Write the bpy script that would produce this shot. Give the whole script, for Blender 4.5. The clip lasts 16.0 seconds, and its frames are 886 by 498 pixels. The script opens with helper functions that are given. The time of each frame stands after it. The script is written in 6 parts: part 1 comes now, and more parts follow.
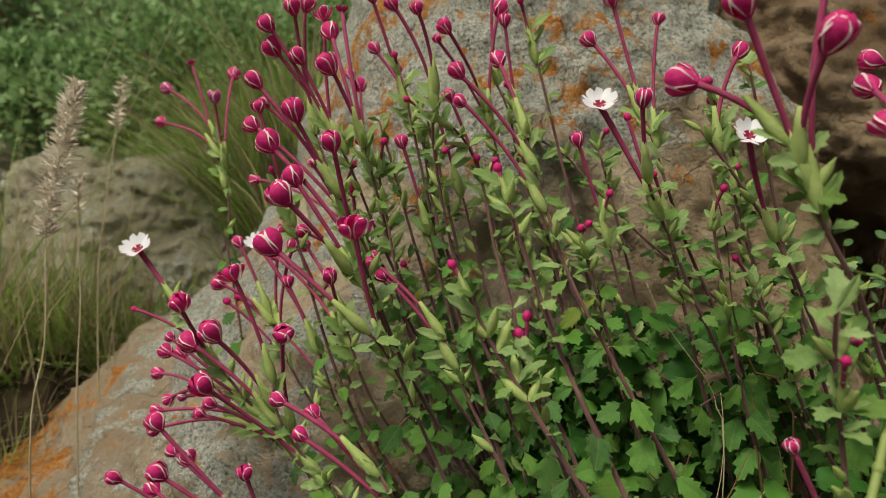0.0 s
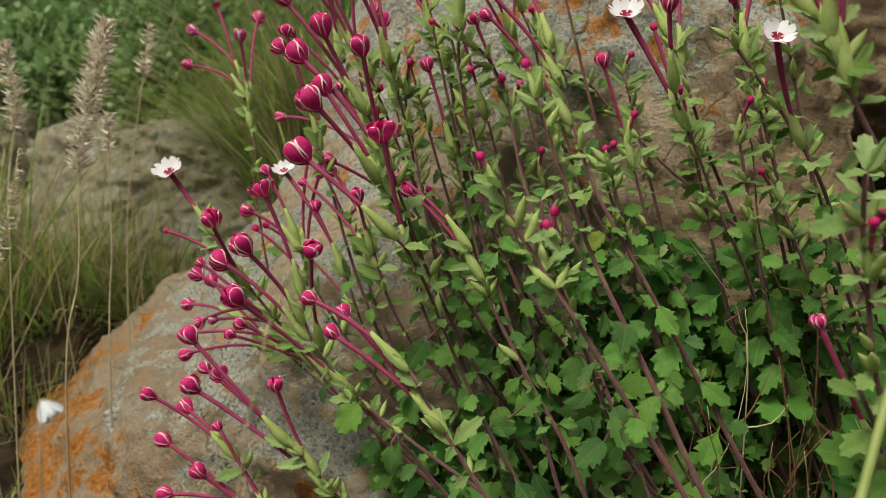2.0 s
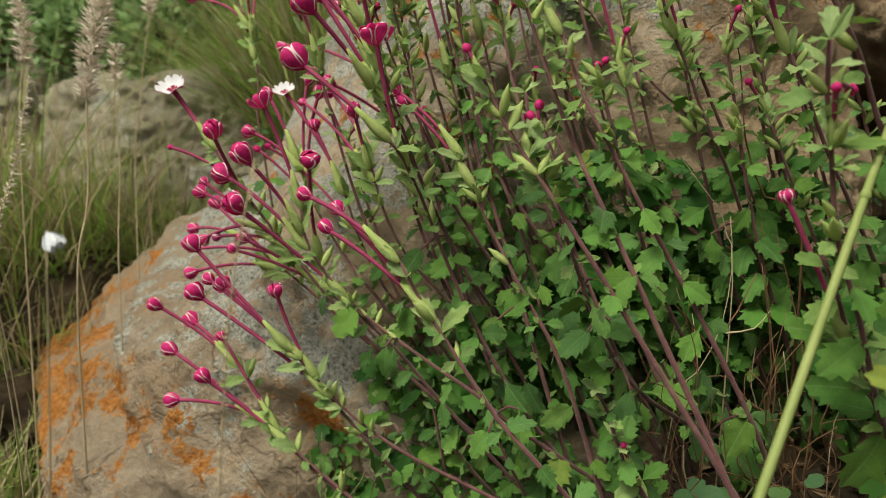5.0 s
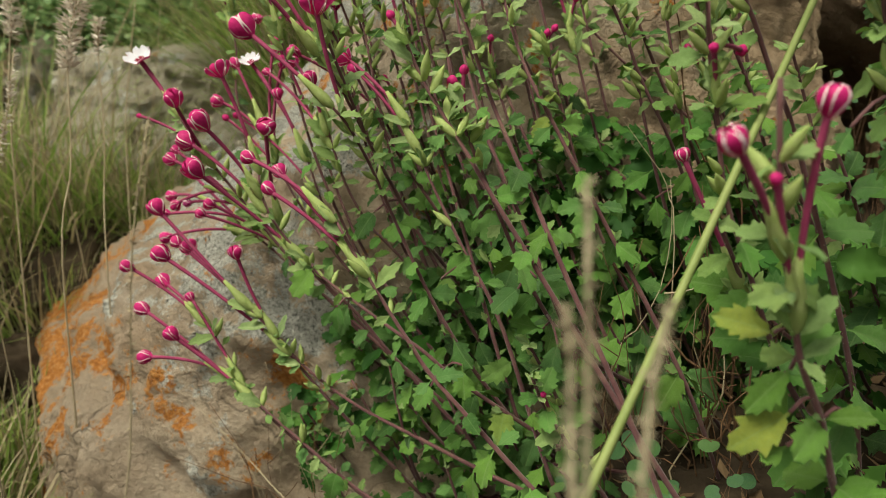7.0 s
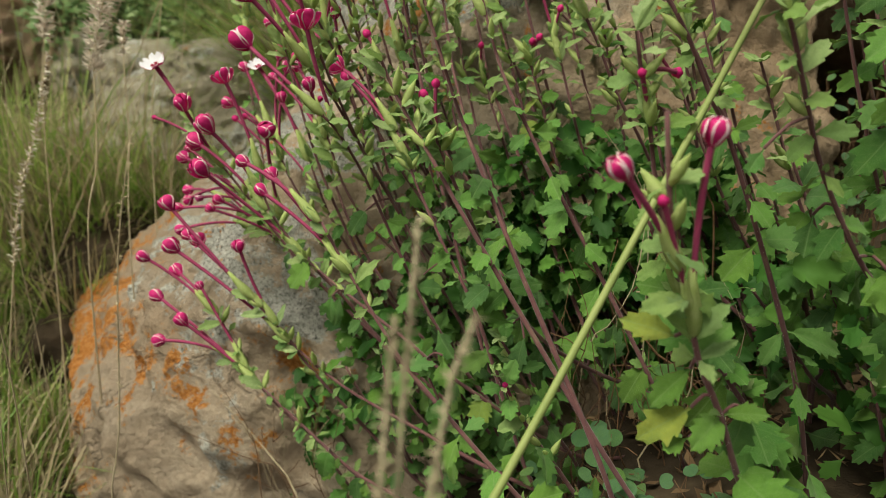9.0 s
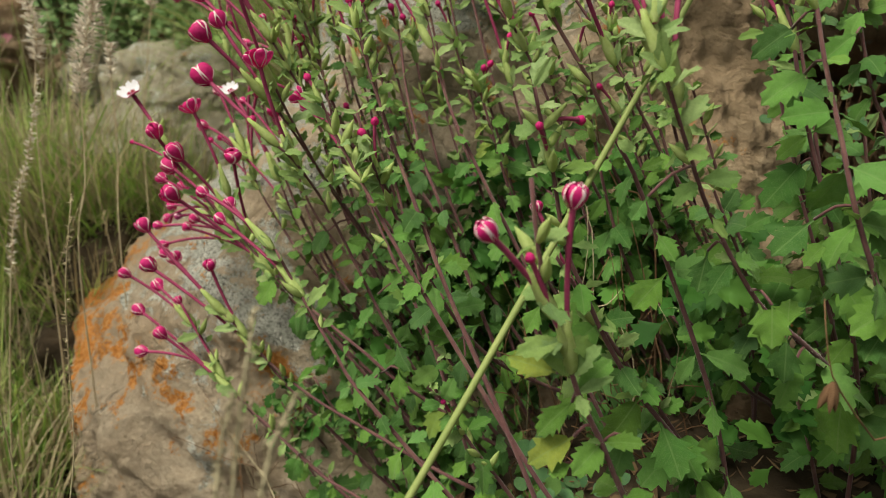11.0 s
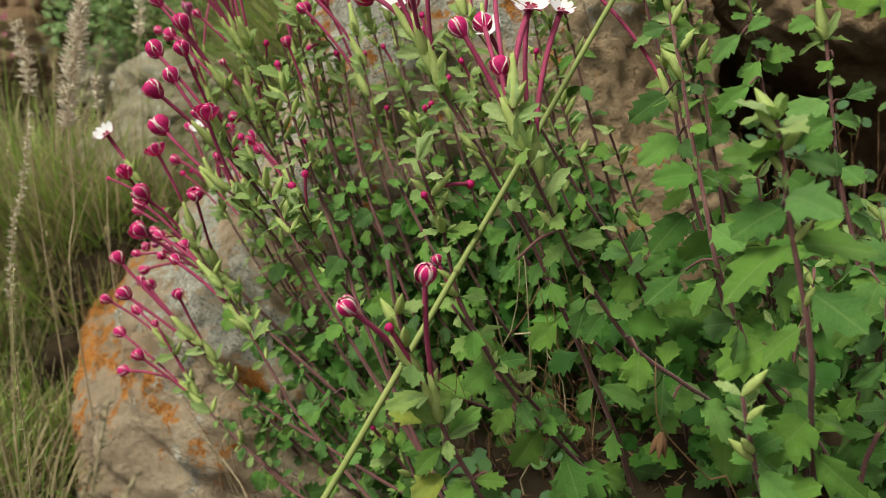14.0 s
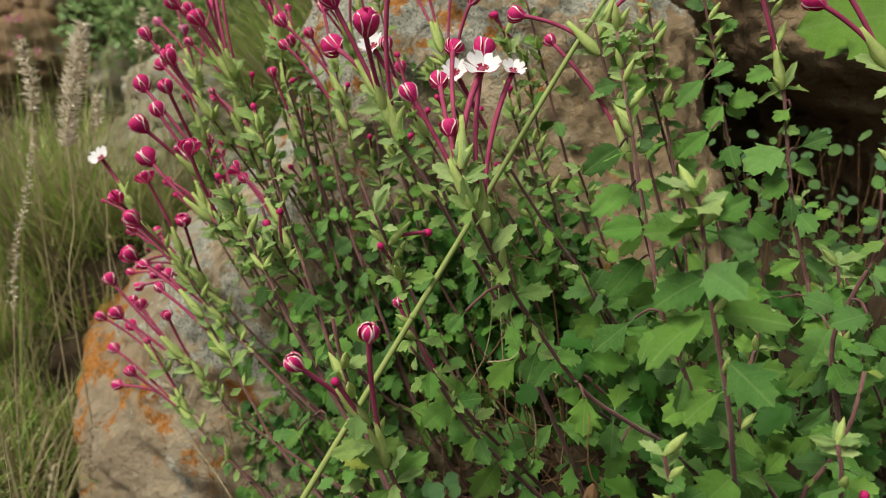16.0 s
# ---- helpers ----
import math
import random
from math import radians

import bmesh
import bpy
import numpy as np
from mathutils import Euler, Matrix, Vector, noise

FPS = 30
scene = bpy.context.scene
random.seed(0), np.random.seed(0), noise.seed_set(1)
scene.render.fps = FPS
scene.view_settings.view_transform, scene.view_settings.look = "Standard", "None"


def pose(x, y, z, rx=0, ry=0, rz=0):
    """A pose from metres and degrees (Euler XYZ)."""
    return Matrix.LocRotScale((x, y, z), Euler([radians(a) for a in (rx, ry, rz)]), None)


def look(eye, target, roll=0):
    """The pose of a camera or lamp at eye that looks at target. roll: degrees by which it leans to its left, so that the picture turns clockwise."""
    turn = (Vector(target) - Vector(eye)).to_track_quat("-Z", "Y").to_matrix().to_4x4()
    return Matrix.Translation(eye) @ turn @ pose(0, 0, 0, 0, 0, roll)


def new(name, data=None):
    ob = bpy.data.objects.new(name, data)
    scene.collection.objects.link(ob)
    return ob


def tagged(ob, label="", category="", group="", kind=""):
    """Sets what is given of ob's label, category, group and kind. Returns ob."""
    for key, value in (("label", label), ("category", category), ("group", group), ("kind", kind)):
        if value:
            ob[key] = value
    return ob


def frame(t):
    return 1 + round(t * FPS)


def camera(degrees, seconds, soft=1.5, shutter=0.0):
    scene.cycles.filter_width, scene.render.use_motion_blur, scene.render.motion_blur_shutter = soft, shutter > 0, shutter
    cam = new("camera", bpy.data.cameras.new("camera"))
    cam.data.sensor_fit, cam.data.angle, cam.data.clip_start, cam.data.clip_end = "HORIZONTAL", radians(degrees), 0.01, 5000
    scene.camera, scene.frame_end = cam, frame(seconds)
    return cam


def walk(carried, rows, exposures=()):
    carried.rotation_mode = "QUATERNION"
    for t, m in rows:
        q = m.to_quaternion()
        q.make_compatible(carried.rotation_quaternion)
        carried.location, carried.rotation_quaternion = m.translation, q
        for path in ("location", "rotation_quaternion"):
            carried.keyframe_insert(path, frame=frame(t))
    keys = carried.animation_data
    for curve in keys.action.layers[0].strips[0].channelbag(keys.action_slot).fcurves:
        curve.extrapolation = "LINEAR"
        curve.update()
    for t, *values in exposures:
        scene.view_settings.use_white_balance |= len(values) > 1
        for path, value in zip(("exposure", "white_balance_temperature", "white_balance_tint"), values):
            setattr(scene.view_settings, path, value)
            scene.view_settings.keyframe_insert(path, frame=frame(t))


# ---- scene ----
cam = camera(64.8, 16.0, 0.7)
METRES, EYE, TILT, LEAN, TURN = 0.30, 0.35, -10.0, 0.0, 0.0
ROWS = [
    (0.0, 0.0, 0.0, 0.0, 0.0, 0.0, 0.0),
    (0.5, -0.0003, -0.0046, -0.0233, 0.21, -0.11, 0.12),
    (1.0, -0.0096, -0.0062, -0.0593, 0.65, -0.47, 0.11),
    (1.5, -0.0165, -0.0136, -0.0866, 1.2, -0.84, 0.17),
    (2.0, -0.0131, -0.0166, -0.1094, 1.46, -1.32, 0.05),
    (2.5, -0.014, -0.0258, -0.1347, 1.72, -1.81, -0.01),
    (3.0, -0.0096, -0.0366, -0.152, 1.81, -2.39, 0.16),
    (3.5, -0.0086, -0.0421, -0.1722, 1.97, -2.82, 0.15),
    (4.0, -0.0091, -0.0462, -0.1881, 2.15, -3.11, 0.03),
    (6.5, 0.1152, -0.0815, -0.2303, 3.35, -4.82, -0.2),
    (7.0, 0.1468, -0.097, -0.232, 4.28, -5.49, -0.07),
    (7.5, 0.1721, -0.1233, -0.2304, 5.58, -5.9, -0.29),
    (8.0, 0.1944, -0.1384, -0.2282, 6.64, -6.2, -0.39),
    (8.5, 0.2194, -0.1495, -0.2173, 7.16, -6.4, -0.41),
    (9.0, 0.248, -0.1642, -0.2037, 7.42, -6.63, -0.62),
    (11.5, 0.4044, -0.2194, -0.1087, 9.28, -8.01, 0.44),
    (12.0, 0.4313, -0.23, -0.0869, 9.73, -8.23, 0.65),
    (12.5, 0.467, -0.2386, -0.0744, 10.15, -8.66, 0.78),
    (13.0, 0.5101, -0.2404, -0.0588, 10.24, -8.8, 0.94),
    (13.5, 0.5384, -0.2496, -0.042, 10.39, -8.9, 1.14),
    (14.0, 0.5569, -0.264, -0.0279, 10.86, -9.0, 1.25),
    (14.5, 0.5704, -0.2672, -0.0129, 11.2, -9.12, 1.24),
    (15.0, 0.584, -0.2769, 0.0062, 11.65, -9.11, 0.95),
    (15.5, 0.6098, -0.2763, 0.0254, 11.94, -9.23, 0.71),
    (16.0, 0.6452, -0.2751, 0.0535, 12.29, -9.62, 0.82),
]
walk(cam, [(t, pose(0, 0, EYE, TILT, LEAN, TURN) @ pose(METRES * x, METRES * y, METRES * z, 90 + pitch, roll, yaw)) for t, x, y, z, yaw, pitch, roll in ROWS],
     [(0.0, 0.19, 7500, 0), (3.0, 0.36, 7500, 0), (6.5, 0.49, 7500, 0), (12.0, 0.54, 7500, 0), (16.0, 0.48, 7500, 0)])
cam.data.dof.use_dof = True
cam.data.dof.focus_distance = 0.30
cam.data.dof.aperture_fstop = 14.0

# ---------------------------------------------------------------- light: bright overcast sky
world = bpy.data.worlds.new("overcast_sky")
scene.world = world
world.use_nodes = True
wn = world.node_tree.nodes
sky = wn.new("ShaderNodeTexSky")
sky.sky_type = "NISHITA"
sky.sun_disc = False
sky.sun_elevation, sky.sun_rotation = radians(60), radians(-135)
sky.air_density, sky.dust_density, sky.ozone_density = 1.0, 4.0, 1.0
desat = wn.new("ShaderNodeHueSaturation")
desat.inputs["Saturation"].default_value = 0.2
world.node_tree.links.new(sky.outputs[0], desat.inputs["Color"])
world.node_tree.links.new(desat.outputs[0], wn["Background"].inputs[0])
wn["Background"].inputs[1].default_value = 0.080
sun_data = bpy.data.lights.new("veiled_sun", "SUN")
sun_data.energy, sun_data.angle, sun_data.color = 2.75, radians(25), (1.0, 0.96, 0.9)
sun = new("veiled_sun", sun_data)
sun.matrix_world = look((-0.62, -0.30, 1.98), (0, 0.3, 0.2))


# ---------------------------------------------------------------- materials
def material(name, rough=0.7, spec=0.3):
    m = bpy.data.materials.new(name)
    m.use_nodes = True
    n = m.node_tree.nodes
    b = n["Principled BSDF"]
    b.inputs["Roughness"].default_value = rough
    b.inputs["Specular IOR Level"].default_value = spec
    return m, n, m.node_tree.links, b


def coords(n, l, scale=(1, 1, 1), where="Object"):
    tc = n.new("ShaderNodeTexCoord")
    mp = n.new("ShaderNodeMapping")
    mp.inputs["Scale"].default_value = scale
    l.new(tc.outputs[where], mp.inputs[0])
    return mp.outputs[0]


def tex(n, l, co, scale, detail=6.0, rough=0.6):
    t = n.new("ShaderNodeTexNoise")
    t.inputs["Scale"].default_value, t.inputs["Detail"].default_value, t.inputs["Roughness"].default_value = scale, detail, rough
    l.new(co, t.inputs["Vector"])
    return t.outputs[0]


def ramp(n, l, fac, stops):
    r = n.new("ShaderNodeValToRGB")
    e = r.color_ramp.elements
    while len(e) < len(stops):
        e.new(0.5)
    for el, (p, c) in zip(e, stops):
        el.position = p
        el.color = (*c, 1) if len(c) == 3 else c
    l.new(fac, r.inputs[0])
    return r.outputs[0]


def mix(n, l, fac, a, b, mode="MIX"):
    m = n.new("ShaderNodeMix")
    m.data_type, m.blend_type = "RGBA", mode
    for sock, v in ((m.inputs[0], fac), (m.inputs[6], a), (m.inputs[7], b)):
        if isinstance(v, (int, float)):
            sock.default_value = v
        elif isinstance(v, tuple):
            sock.default_value = (*v, 1)
        else:
            l.new(v, sock)
    return m.outputs[2]


def calc(n, l, op, a, b=0.5):
    m = n.new("ShaderNodeMath")
    m.operation = op
    for sock, v in ((m.inputs[0], a), (m.inputs[1], b)):
        if isinstance(v, (int, float)):
            sock.default_value = v
        else:
            l.new(v, sock)
    return m.outputs[0]


def bump(n, l, b, height, strength=0.3, distance=0.001):
    k = n.new("ShaderNodeBump")
    k.inputs["Strength"].default_value, k.inputs["Distance"].default_value = strength, distance
    l.new(height, k.inputs["Height"])
    l.new(k.outputs[0], b.inputs["Normal"])


W3, K3 = (1, 1, 1), (0, 0, 0)


def rock_material(name, grey=0.5, orange=0.5, tan=(0.545, 0.43, 0.315), low=(0.61, 0.51, 0.40), zoned=False):
    m, n, l, b = material(name, 0.9, 0.2)
    co = coords(n, l)
    big = tex(n, l, co, 11, 9, 0.68)
    fine = tex(n, l, co, 260, 6, 0.75)
    mid = tex(n, l, co, 55, 8, 0.7)
    col = ramp(n, l, big, [(0.30, tuple(v * 0.72 for v in tan)), (0.44, tan), (0.58, low)])
    col = mix(n, l, ramp(n, l, mid, [(0.40, K3), (0.60, W3)]), mix(n, l, 0.16, col, (0.22, 0.15, 0.10)), col)
    col = mix(n, l, ramp(n, l, fine, [(0.40, W3), (0.55, K3)]), col, mix(n, l, 0.25, col, (0.16, 0.11, 0.08)))
    gbias = obias = None
    if zoned:
        sp = n.new("ShaderNodeSeparateXYZ")
        l.new(co, sp.inputs[0])
        x, z = sp.outputs[0], sp.outputs[2]

        def zone(v, a0, a1):
            r = n.new("ShaderNodeMapRange")
            r.inputs[1].default_value, r.inputs[2].default_value = a0, a1
            l.new(v, r.inputs[0])
            return r.outputs[0]

        left = calc(n, l, "MULTIPLY", zone(x, -0.03, -0.10), zone(calc(n, l, "ADD", x, calc(n, l, "MULTIPLY", z, 0.5)), -0.29, -0.20))
        top = zone(z, 0.29, 0.34)
        lowpart = zone(calc(n, l, "ADD", z, calc(n, l, "MULTIPLY", calc(n, l, "SUBTRACT", big, 0.5), 0.12)), 0.105, 0.06)
        dry = calc(n, l, "MULTIPLY", zone(calc(n, l, "ADD", z, calc(n, l, "MULTIPLY", calc(n, l, "SUBTRACT", big, 0.5), 0.10)), 0.070, 0.030), zone(x, -0.36, -0.27))
        gbias = calc(n, l, "ADD", calc(n, l, "MULTIPLY", top, 0.15), calc(n, l, "MULTIPLY", calc(n, l, "SUBTRACT", left, calc(n, l, "MULTIPLY", lowpart, 1.1)), 0.115))
        obias = calc(n, l, "ADD", calc(n, l, "MULTIPLY", top, 0.03), calc(n, l, "MULTIPLY", calc(n, l, "MULTIPLY", lowpart, zone(x, -0.02, -0.10)), 0.095))
        obias = calc(n, l, "SUBTRACT", obias, calc(n, l, "MULTIPLY", dry, 0.09))
        # crumbling earthy brown face on the sheltered side, darkened for foliage shade
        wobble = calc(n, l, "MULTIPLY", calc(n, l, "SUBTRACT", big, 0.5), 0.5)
        earthy_shade = calc(n, l, "MULTIPLY", zone(calc(n, l, "ADD", x, wobble), 0.075, 0.15), zone(calc(n, l, "ADD", z, wobble), 0.37, 0.31))
        col = mix(n, l, earthy_shade, col, mix(n, l, 0.75, col, ramp(n, l, mid, [(0.3, (0.21, 0.135, 0.08)), (0.5, (0.40, 0.28, 0.175)), (0.7, (0.56, 0.415, 0.28))])))
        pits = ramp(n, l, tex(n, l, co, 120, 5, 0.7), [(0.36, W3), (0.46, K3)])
        col = mix(n, l, calc(n, l, "MULTIPLY", pits, calc(n, l, "ADD", 0.06, calc(n, l, "MULTIPLY", earthy_shade, 0.34))), col, (0.07, 0.042, 0.025))
        # grain slanting down the flank, and a broad rusty tint on it
        sl = n.new("ShaderNodeMapping")
        sl.inputs["Rotation"].default_value = (0, radians(-42), 0)
        sl.inputs["Scale"].default_value = (0.28, 0.6, 1.3)
        l.new(co, sl.inputs[0])
        grain = tex(n, l, sl.outputs[0], 70, 8, 0.7)
        col = mix(n, l, ramp(n, l, grain, [(0.38, W3), (0.56, K3)]), col, mix(n, l, 0.20, col, (0.24, 0.16, 0.10)))
        rust = ramp(n, l, calc(n, l, "ADD", calc(n, l, "MULTIPLY", tex(n, l, sl.outputs[0], 16, 9, 0.72), 0.7), calc(n, l, "MULTIPLY", fine, 0.3)), [(0.42, K3), (0.60, W3)])
        rust = calc(n, l, "MULTIPLY", calc(n, l, "MULTIPLY", rust, zone(x, -0.15, -0.25)), calc(n, l, "SUBTRACT", 0.56, calc(n, l, "MULTIPLY", dry, 0.46)))
        col = mix(n, l, rust, col, ramp(n, l, mid, [(0.35, (0.36, 0.16, 0.05)), (0.65, (0.58, 0.33, 0.15))]))
        col = mix(n, l, calc(n, l, "MULTIPLY", zone(calc(n, l, "ADD", x, calc(n, l, "MULTIPLY", wobble, 0.4)), -0.10, -0.22), 0.42), col, (0.27, 0.225, 0.18))
        gbias = calc(n, l, "SUBTRACT", gbias, calc(n, l, "MULTIPLY", earthy_shade, 0.15))
        obias = calc(n, l, "SUBTRACT", obias, calc(n, l, "MULTIPLY", earthy_shade, 0.04))
    # pale grey crust lichen with dark speckles
    g1 = tex(n, l, coords(n, l, (1, 1, 1.2)), 10, 10, 0.72)
    if gbias is not None:
        g1 = calc(n, l, "ADD", g1, gbias)
    gmask = ramp(n, l, g1, [(0.66 - 0.2 * grey, K3), (0.69 - 0.2 * grey, W3)])
    speck = tex(n, l, co, 420, 4, 0.7)
    gcol = ramp(n, l, speck, [(0.36, (0.13, 0.13, 0.12)), (0.44, (0.40, 0.395, 0.36)), (0.60, (0.65, 0.645, 0.595))])
    gcol = mix(n, l, ramp(n, l, mid, [(0.42, W3), (0.58, K3)]), gcol, mix(n, l, 0.35, gcol, (0.16, 0.17, 0.15)))
    col = mix(n, l, gmask, col, gcol)
    # orange crust lichen
    o1 = tex(n, l, coords(n, l, (1.1, 1, 0.95)), 16, 11, 0.76)
    if obias is not None:
        o1 = calc(n, l, "ADD", o1, obias)
    o1 = calc(n, l, "ADD", o1, calc(n, l, "MULTIPLY", calc(n, l, "SUBTRACT", fine, 0.5), 0.16))
    omask = ramp(n, l, o1, [(0.66 - 0.16 * orange, K3), (0.69 - 0.16 * orange, W3)])
    ocol = ramp(n, l, fine, [(0.36, (0.26, 0.085, 0.02)), (0.5, (0.50, 0.195, 0.045)), (0.64, (0.57, 0.31, 0.125))])
    col = mix(n, l, omask, col, ocol)
    v = n.new("ShaderNodeTexVoronoi")
    v.feature = "DISTANCE_TO_EDGE"
    v.inputs["Scale"].default_value = 6.0
    warp = n.new("ShaderNodeTexNoise")
    warp.inputs["Scale"].default_value, warp.inputs["Detail"].default_value = 9.0, 6.0
    l.new(co, warp.inputs["Vector"])
    l.new(mix(n, l, 0.22, co, warp.outputs[1]), v.inputs["Vector"])
    crack = ramp(n, l, v.outputs["Distance"], [(0.0, K3), (0.012, W3)])
    col = mix(n, l, crack, mix(n, l, 0.45, col, (0.06, 0.045, 0.035)), col)
    l.new(col, b.inputs["Base Color"])
    h = calc(n, l, "ADD", calc(n, l, "MULTIPLY", mid, 2.0), calc(n, l, "MULTIPLY", fine, 0.8))
    h = calc(n, l, "ADD", h, calc(n, l, "MULTIPLY", crack, 0.3))
    h = calc(n, l, "ADD", h, calc(n, l, "MULTIPLY", tex(n, l, co, 120, 5, 0.7), 1.0))
    bump(n, l, b, h, 1.0, 0.006)
    return m


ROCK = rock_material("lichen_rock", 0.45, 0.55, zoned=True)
ROCK_RED = rock_material("brown_rock", 0.1, 0.1, (0.275, 0.175, 0.105), (0.375, 0.27, 0.18))
ROCK_FAR = rock_material("weathered_rock", 0.55, 0.0, (0.37, 0.34, 0.26), (0.49, 0.455, 0.365))

SOIL, n, l, b = material("dark_soil", 0.95, 0.1)
co = coords(n, l)
l.new(ramp(n, l, tex(n, l, co, 14, 9, 0.7), [(0.3, (0.016, 0.012, 0.008)), (0.55, (0.045, 0.033, 0.022)), (0.75, (0.095, 0.072, 0.046))]), b.inputs["Base Color"])
bump(n, l, b, tex(n, l, co, 90, 6, 0.7), 0.8, 0.004)


def leaf_material(name, stops, veins=True, glow=0.16, rough=0.62):
    m, n, l, b = material(name, rough, 0.22)
    oi = n.new("ShaderNodeObjectInfo")
    col = ramp(n, l, oi.outputs["Random"], stops)
    hue = calc(n, l, "FRACT", calc(n, l, "MULTIPLY", oi.outputs["Random"], 37.7))
    col = mix(n, l, calc(n, l, "MULTIPLY", ramp(n, l, hue, [(0.60, K3), (0.95, W3)]), 0.38), col, (0.17, 0.28, 0.022))
    col = mix(n, l, calc(n, l, "MULTIPLY", ramp(n, l, hue, [(0.05, W3), (0.40, K3)]), 0.34), col, (0.115, 0.225, 0.105))
    co = coords(n, l)
    big = tex(n, l, co, 2.2, 4, 0.6)
    col = mix(n, l, ramp(n, l, big, [(0.35, K3), (0.7, W3)]), col, mix(n, l, 0.4, col, (0.11, 0.24, 0.045)))
    h = tex(n, l, co, 40, 4, 0.7)
    hair = ramp(n, l, tex(n, l, co, 75, 3, 0.7), [(0.52, K3), (0.66, W3)])
    col = mix(n, l, calc(n, l, "MULTIPLY", hair, 0.35), col, (0.24, 0.36, 0.18))
    dark = ramp(n, l, tex(n, l, co, 11, 5, 0.7), [(0.38, W3), (0.6, K3)])
    col = mix(n, l, calc(n, l, "MULTIPLY", dark, 0.35), col, mix(n, l, 0.6, col, (0.03, 0.08, 0.02)))
    if veins:
        sx = n.new("ShaderNodeSeparateXYZ")
        l.new(co, sx.inputs[0])
        ax = calc(n, l, "ABSOLUTE", sx.outputs[0])
        ribs = calc(n, l, "FRACT", calc(n, l, "MULTIPLY", calc(n, l, "SUBTRACT", sx.outputs[1], calc(n, l, "MULTIPLY", ax, 0.8)), 6.0))
        side = calc(n, l, "LESS_THAN", calc(n, l, "ABSOLUTE", calc(n, l, "SUBTRACT", ribs, 0.5)), 0.05)
        midrib = calc(n, l, "LESS_THAN", ax, 0.014)
        vein = calc(n, l, "MAXIMUM", calc(n, l, "MULTIPLY", side, 0.4), midrib)
        col = mix(n, l, calc(n, l, "MULTIPLY", vein, 0.3), col, (0.20, 0.30, 0.12))
        h = calc(n, l, "SUBTRACT", h, calc(n, l, "MULTIPLY", vein, 0.8))
    l.new(col, b.inputs["Base Color"])
    b.inputs["Sheen Weight"].default_value = 0.08
    bump(n, l, b, h, 0.35, 0.02)
    tr = n.new("ShaderNodeBsdfTranslucent")
    l.new(mix(n, l, 0.5, col, (0.15, 0.33, 0.03)), tr.inputs[0])
    ms = n.new("ShaderNodeMixShader")
    ms.inputs[0].default_value = glow
    l.new(b.outputs[0], ms.inputs[1])
    l.new(tr.outputs[0], ms.inputs[2])
    l.new(ms.outputs[0], n["Material Output"].inputs[0])
    return m


LEAF = leaf_material("hairy_green_leaf", [(0.0, (0.015, 0.068, 0.009)), (0.25, (0.038, 0.135, 0.019)), (0.6, (0.082, 0.228, 0.034)), (0.985, (0.145, 0.325, 0.062)), (0.996, (0.27, 0.31, 0.05))])
UPPERLEAF = leaf_material("grey_green_leaf", [(0.0, (0.16, 0.28, 0.075)), (0.5, (0.25, 0.39, 0.12)), (1.0, (0.36, 0.49, 0.19))], True, 0.28)
BRACT = leaf_material("young_green_leaf", [(0.0, (0.30, 0.44, 0.15)), (1.0, (0.46, 0.58, 0.27))], False, 0.3)
FRESH = leaf_material("fresh_green_leaf", [(0.0, (0.12, 0.27, 0.035)), (1.0, (0.14, 0.30, 0.045))], True, 0.3)
BLUELEAF = leaf_material("blue_green_leaf", [(0.0, (0.03, 0.10, 0.05)), (1.0, (0.065, 0.16, 0.085))], False, 0.2)


def plain(name, stops, scale=60.0, rough=0.6, spec=0.3, strength=0.4, distance=0.0006, random=False, glow=0.0, sheen=0.0, stretch=(1, 1, 1)):
    m, n, l, b = material(name, rough, spec)
    co = coords(n, l)
    fac = tex(n, l, co, scale, 5, 0.65)
    if random:
        geo = n.new("ShaderNodeNewGeometry")
        fac = calc(n, l, "ADD", calc(n, l, "MULTIPLY", geo.outputs["Random Per Island"], 0.75), calc(n, l, "MULTIPLY", fac, 0.25))
    col = ramp(n, l, fac, stops)
    l.new(col, b.inputs["Base Color"])
    b.inputs["Sheen Weight"].default_value = sheen
    if strength:
        bco = coords(n, l, stretch)
        bump(n, l, b, tex(n, l, bco, scale * 8, 4, 0.7), strength, distance)
    if glow:
        tr = n.new("ShaderNodeBsdfTranslucent")
        l.new(col, tr.inputs[0])
        ms = n.new("ShaderNodeMixShader")
        ms.inputs[0].default_value = glow
        l.new(b.outputs[0], ms.inputs[1])
        l.new(tr.outputs[0], ms.inputs[2])
        l.new(ms.outputs[0], n["Material Output"].inputs[0])
    return m


STEM = plain("purple_brown_stem", [(0.3, (0.090, 0.036, 0.041)), (0.55, (0.145, 0.062, 0.065)), (0.75, (0.20, 0.118, 0.092))], 90, 0.75, 0.2, sheen=0.2)
TUBE = plain("crimson_tube", [(0.3, (0.22, 0.018, 0.070)), (0.7, (0.35, 0.050, 0.135))], 120, 0.65, 0.25, sheen=0.08)
PETAL = plain("crimson_petal", [(0.3, (0.52, 0.010, 0.145)), (0.7, (0.76, 0.04, 0.27))], 4, 0.55, 0.25, 0.15, 0.015, glow=0.25, stretch=(1, 1, 0.2))
PETAL_OLD = plain("faded_magenta_petal", [(0.3, (0.38, 0.03, 0.17)), (0.7, (0.52, 0.09, 0.27))], 4, 0.6, 0.3, 0.2, 0.02, glow=0.12)
RIM = plain("white_petal_edge", [(0.3, (0.70, 0.44, 0.52)), (0.7, (0.82, 0.68, 0.71))], 6, 0.6, 0.3, 0)
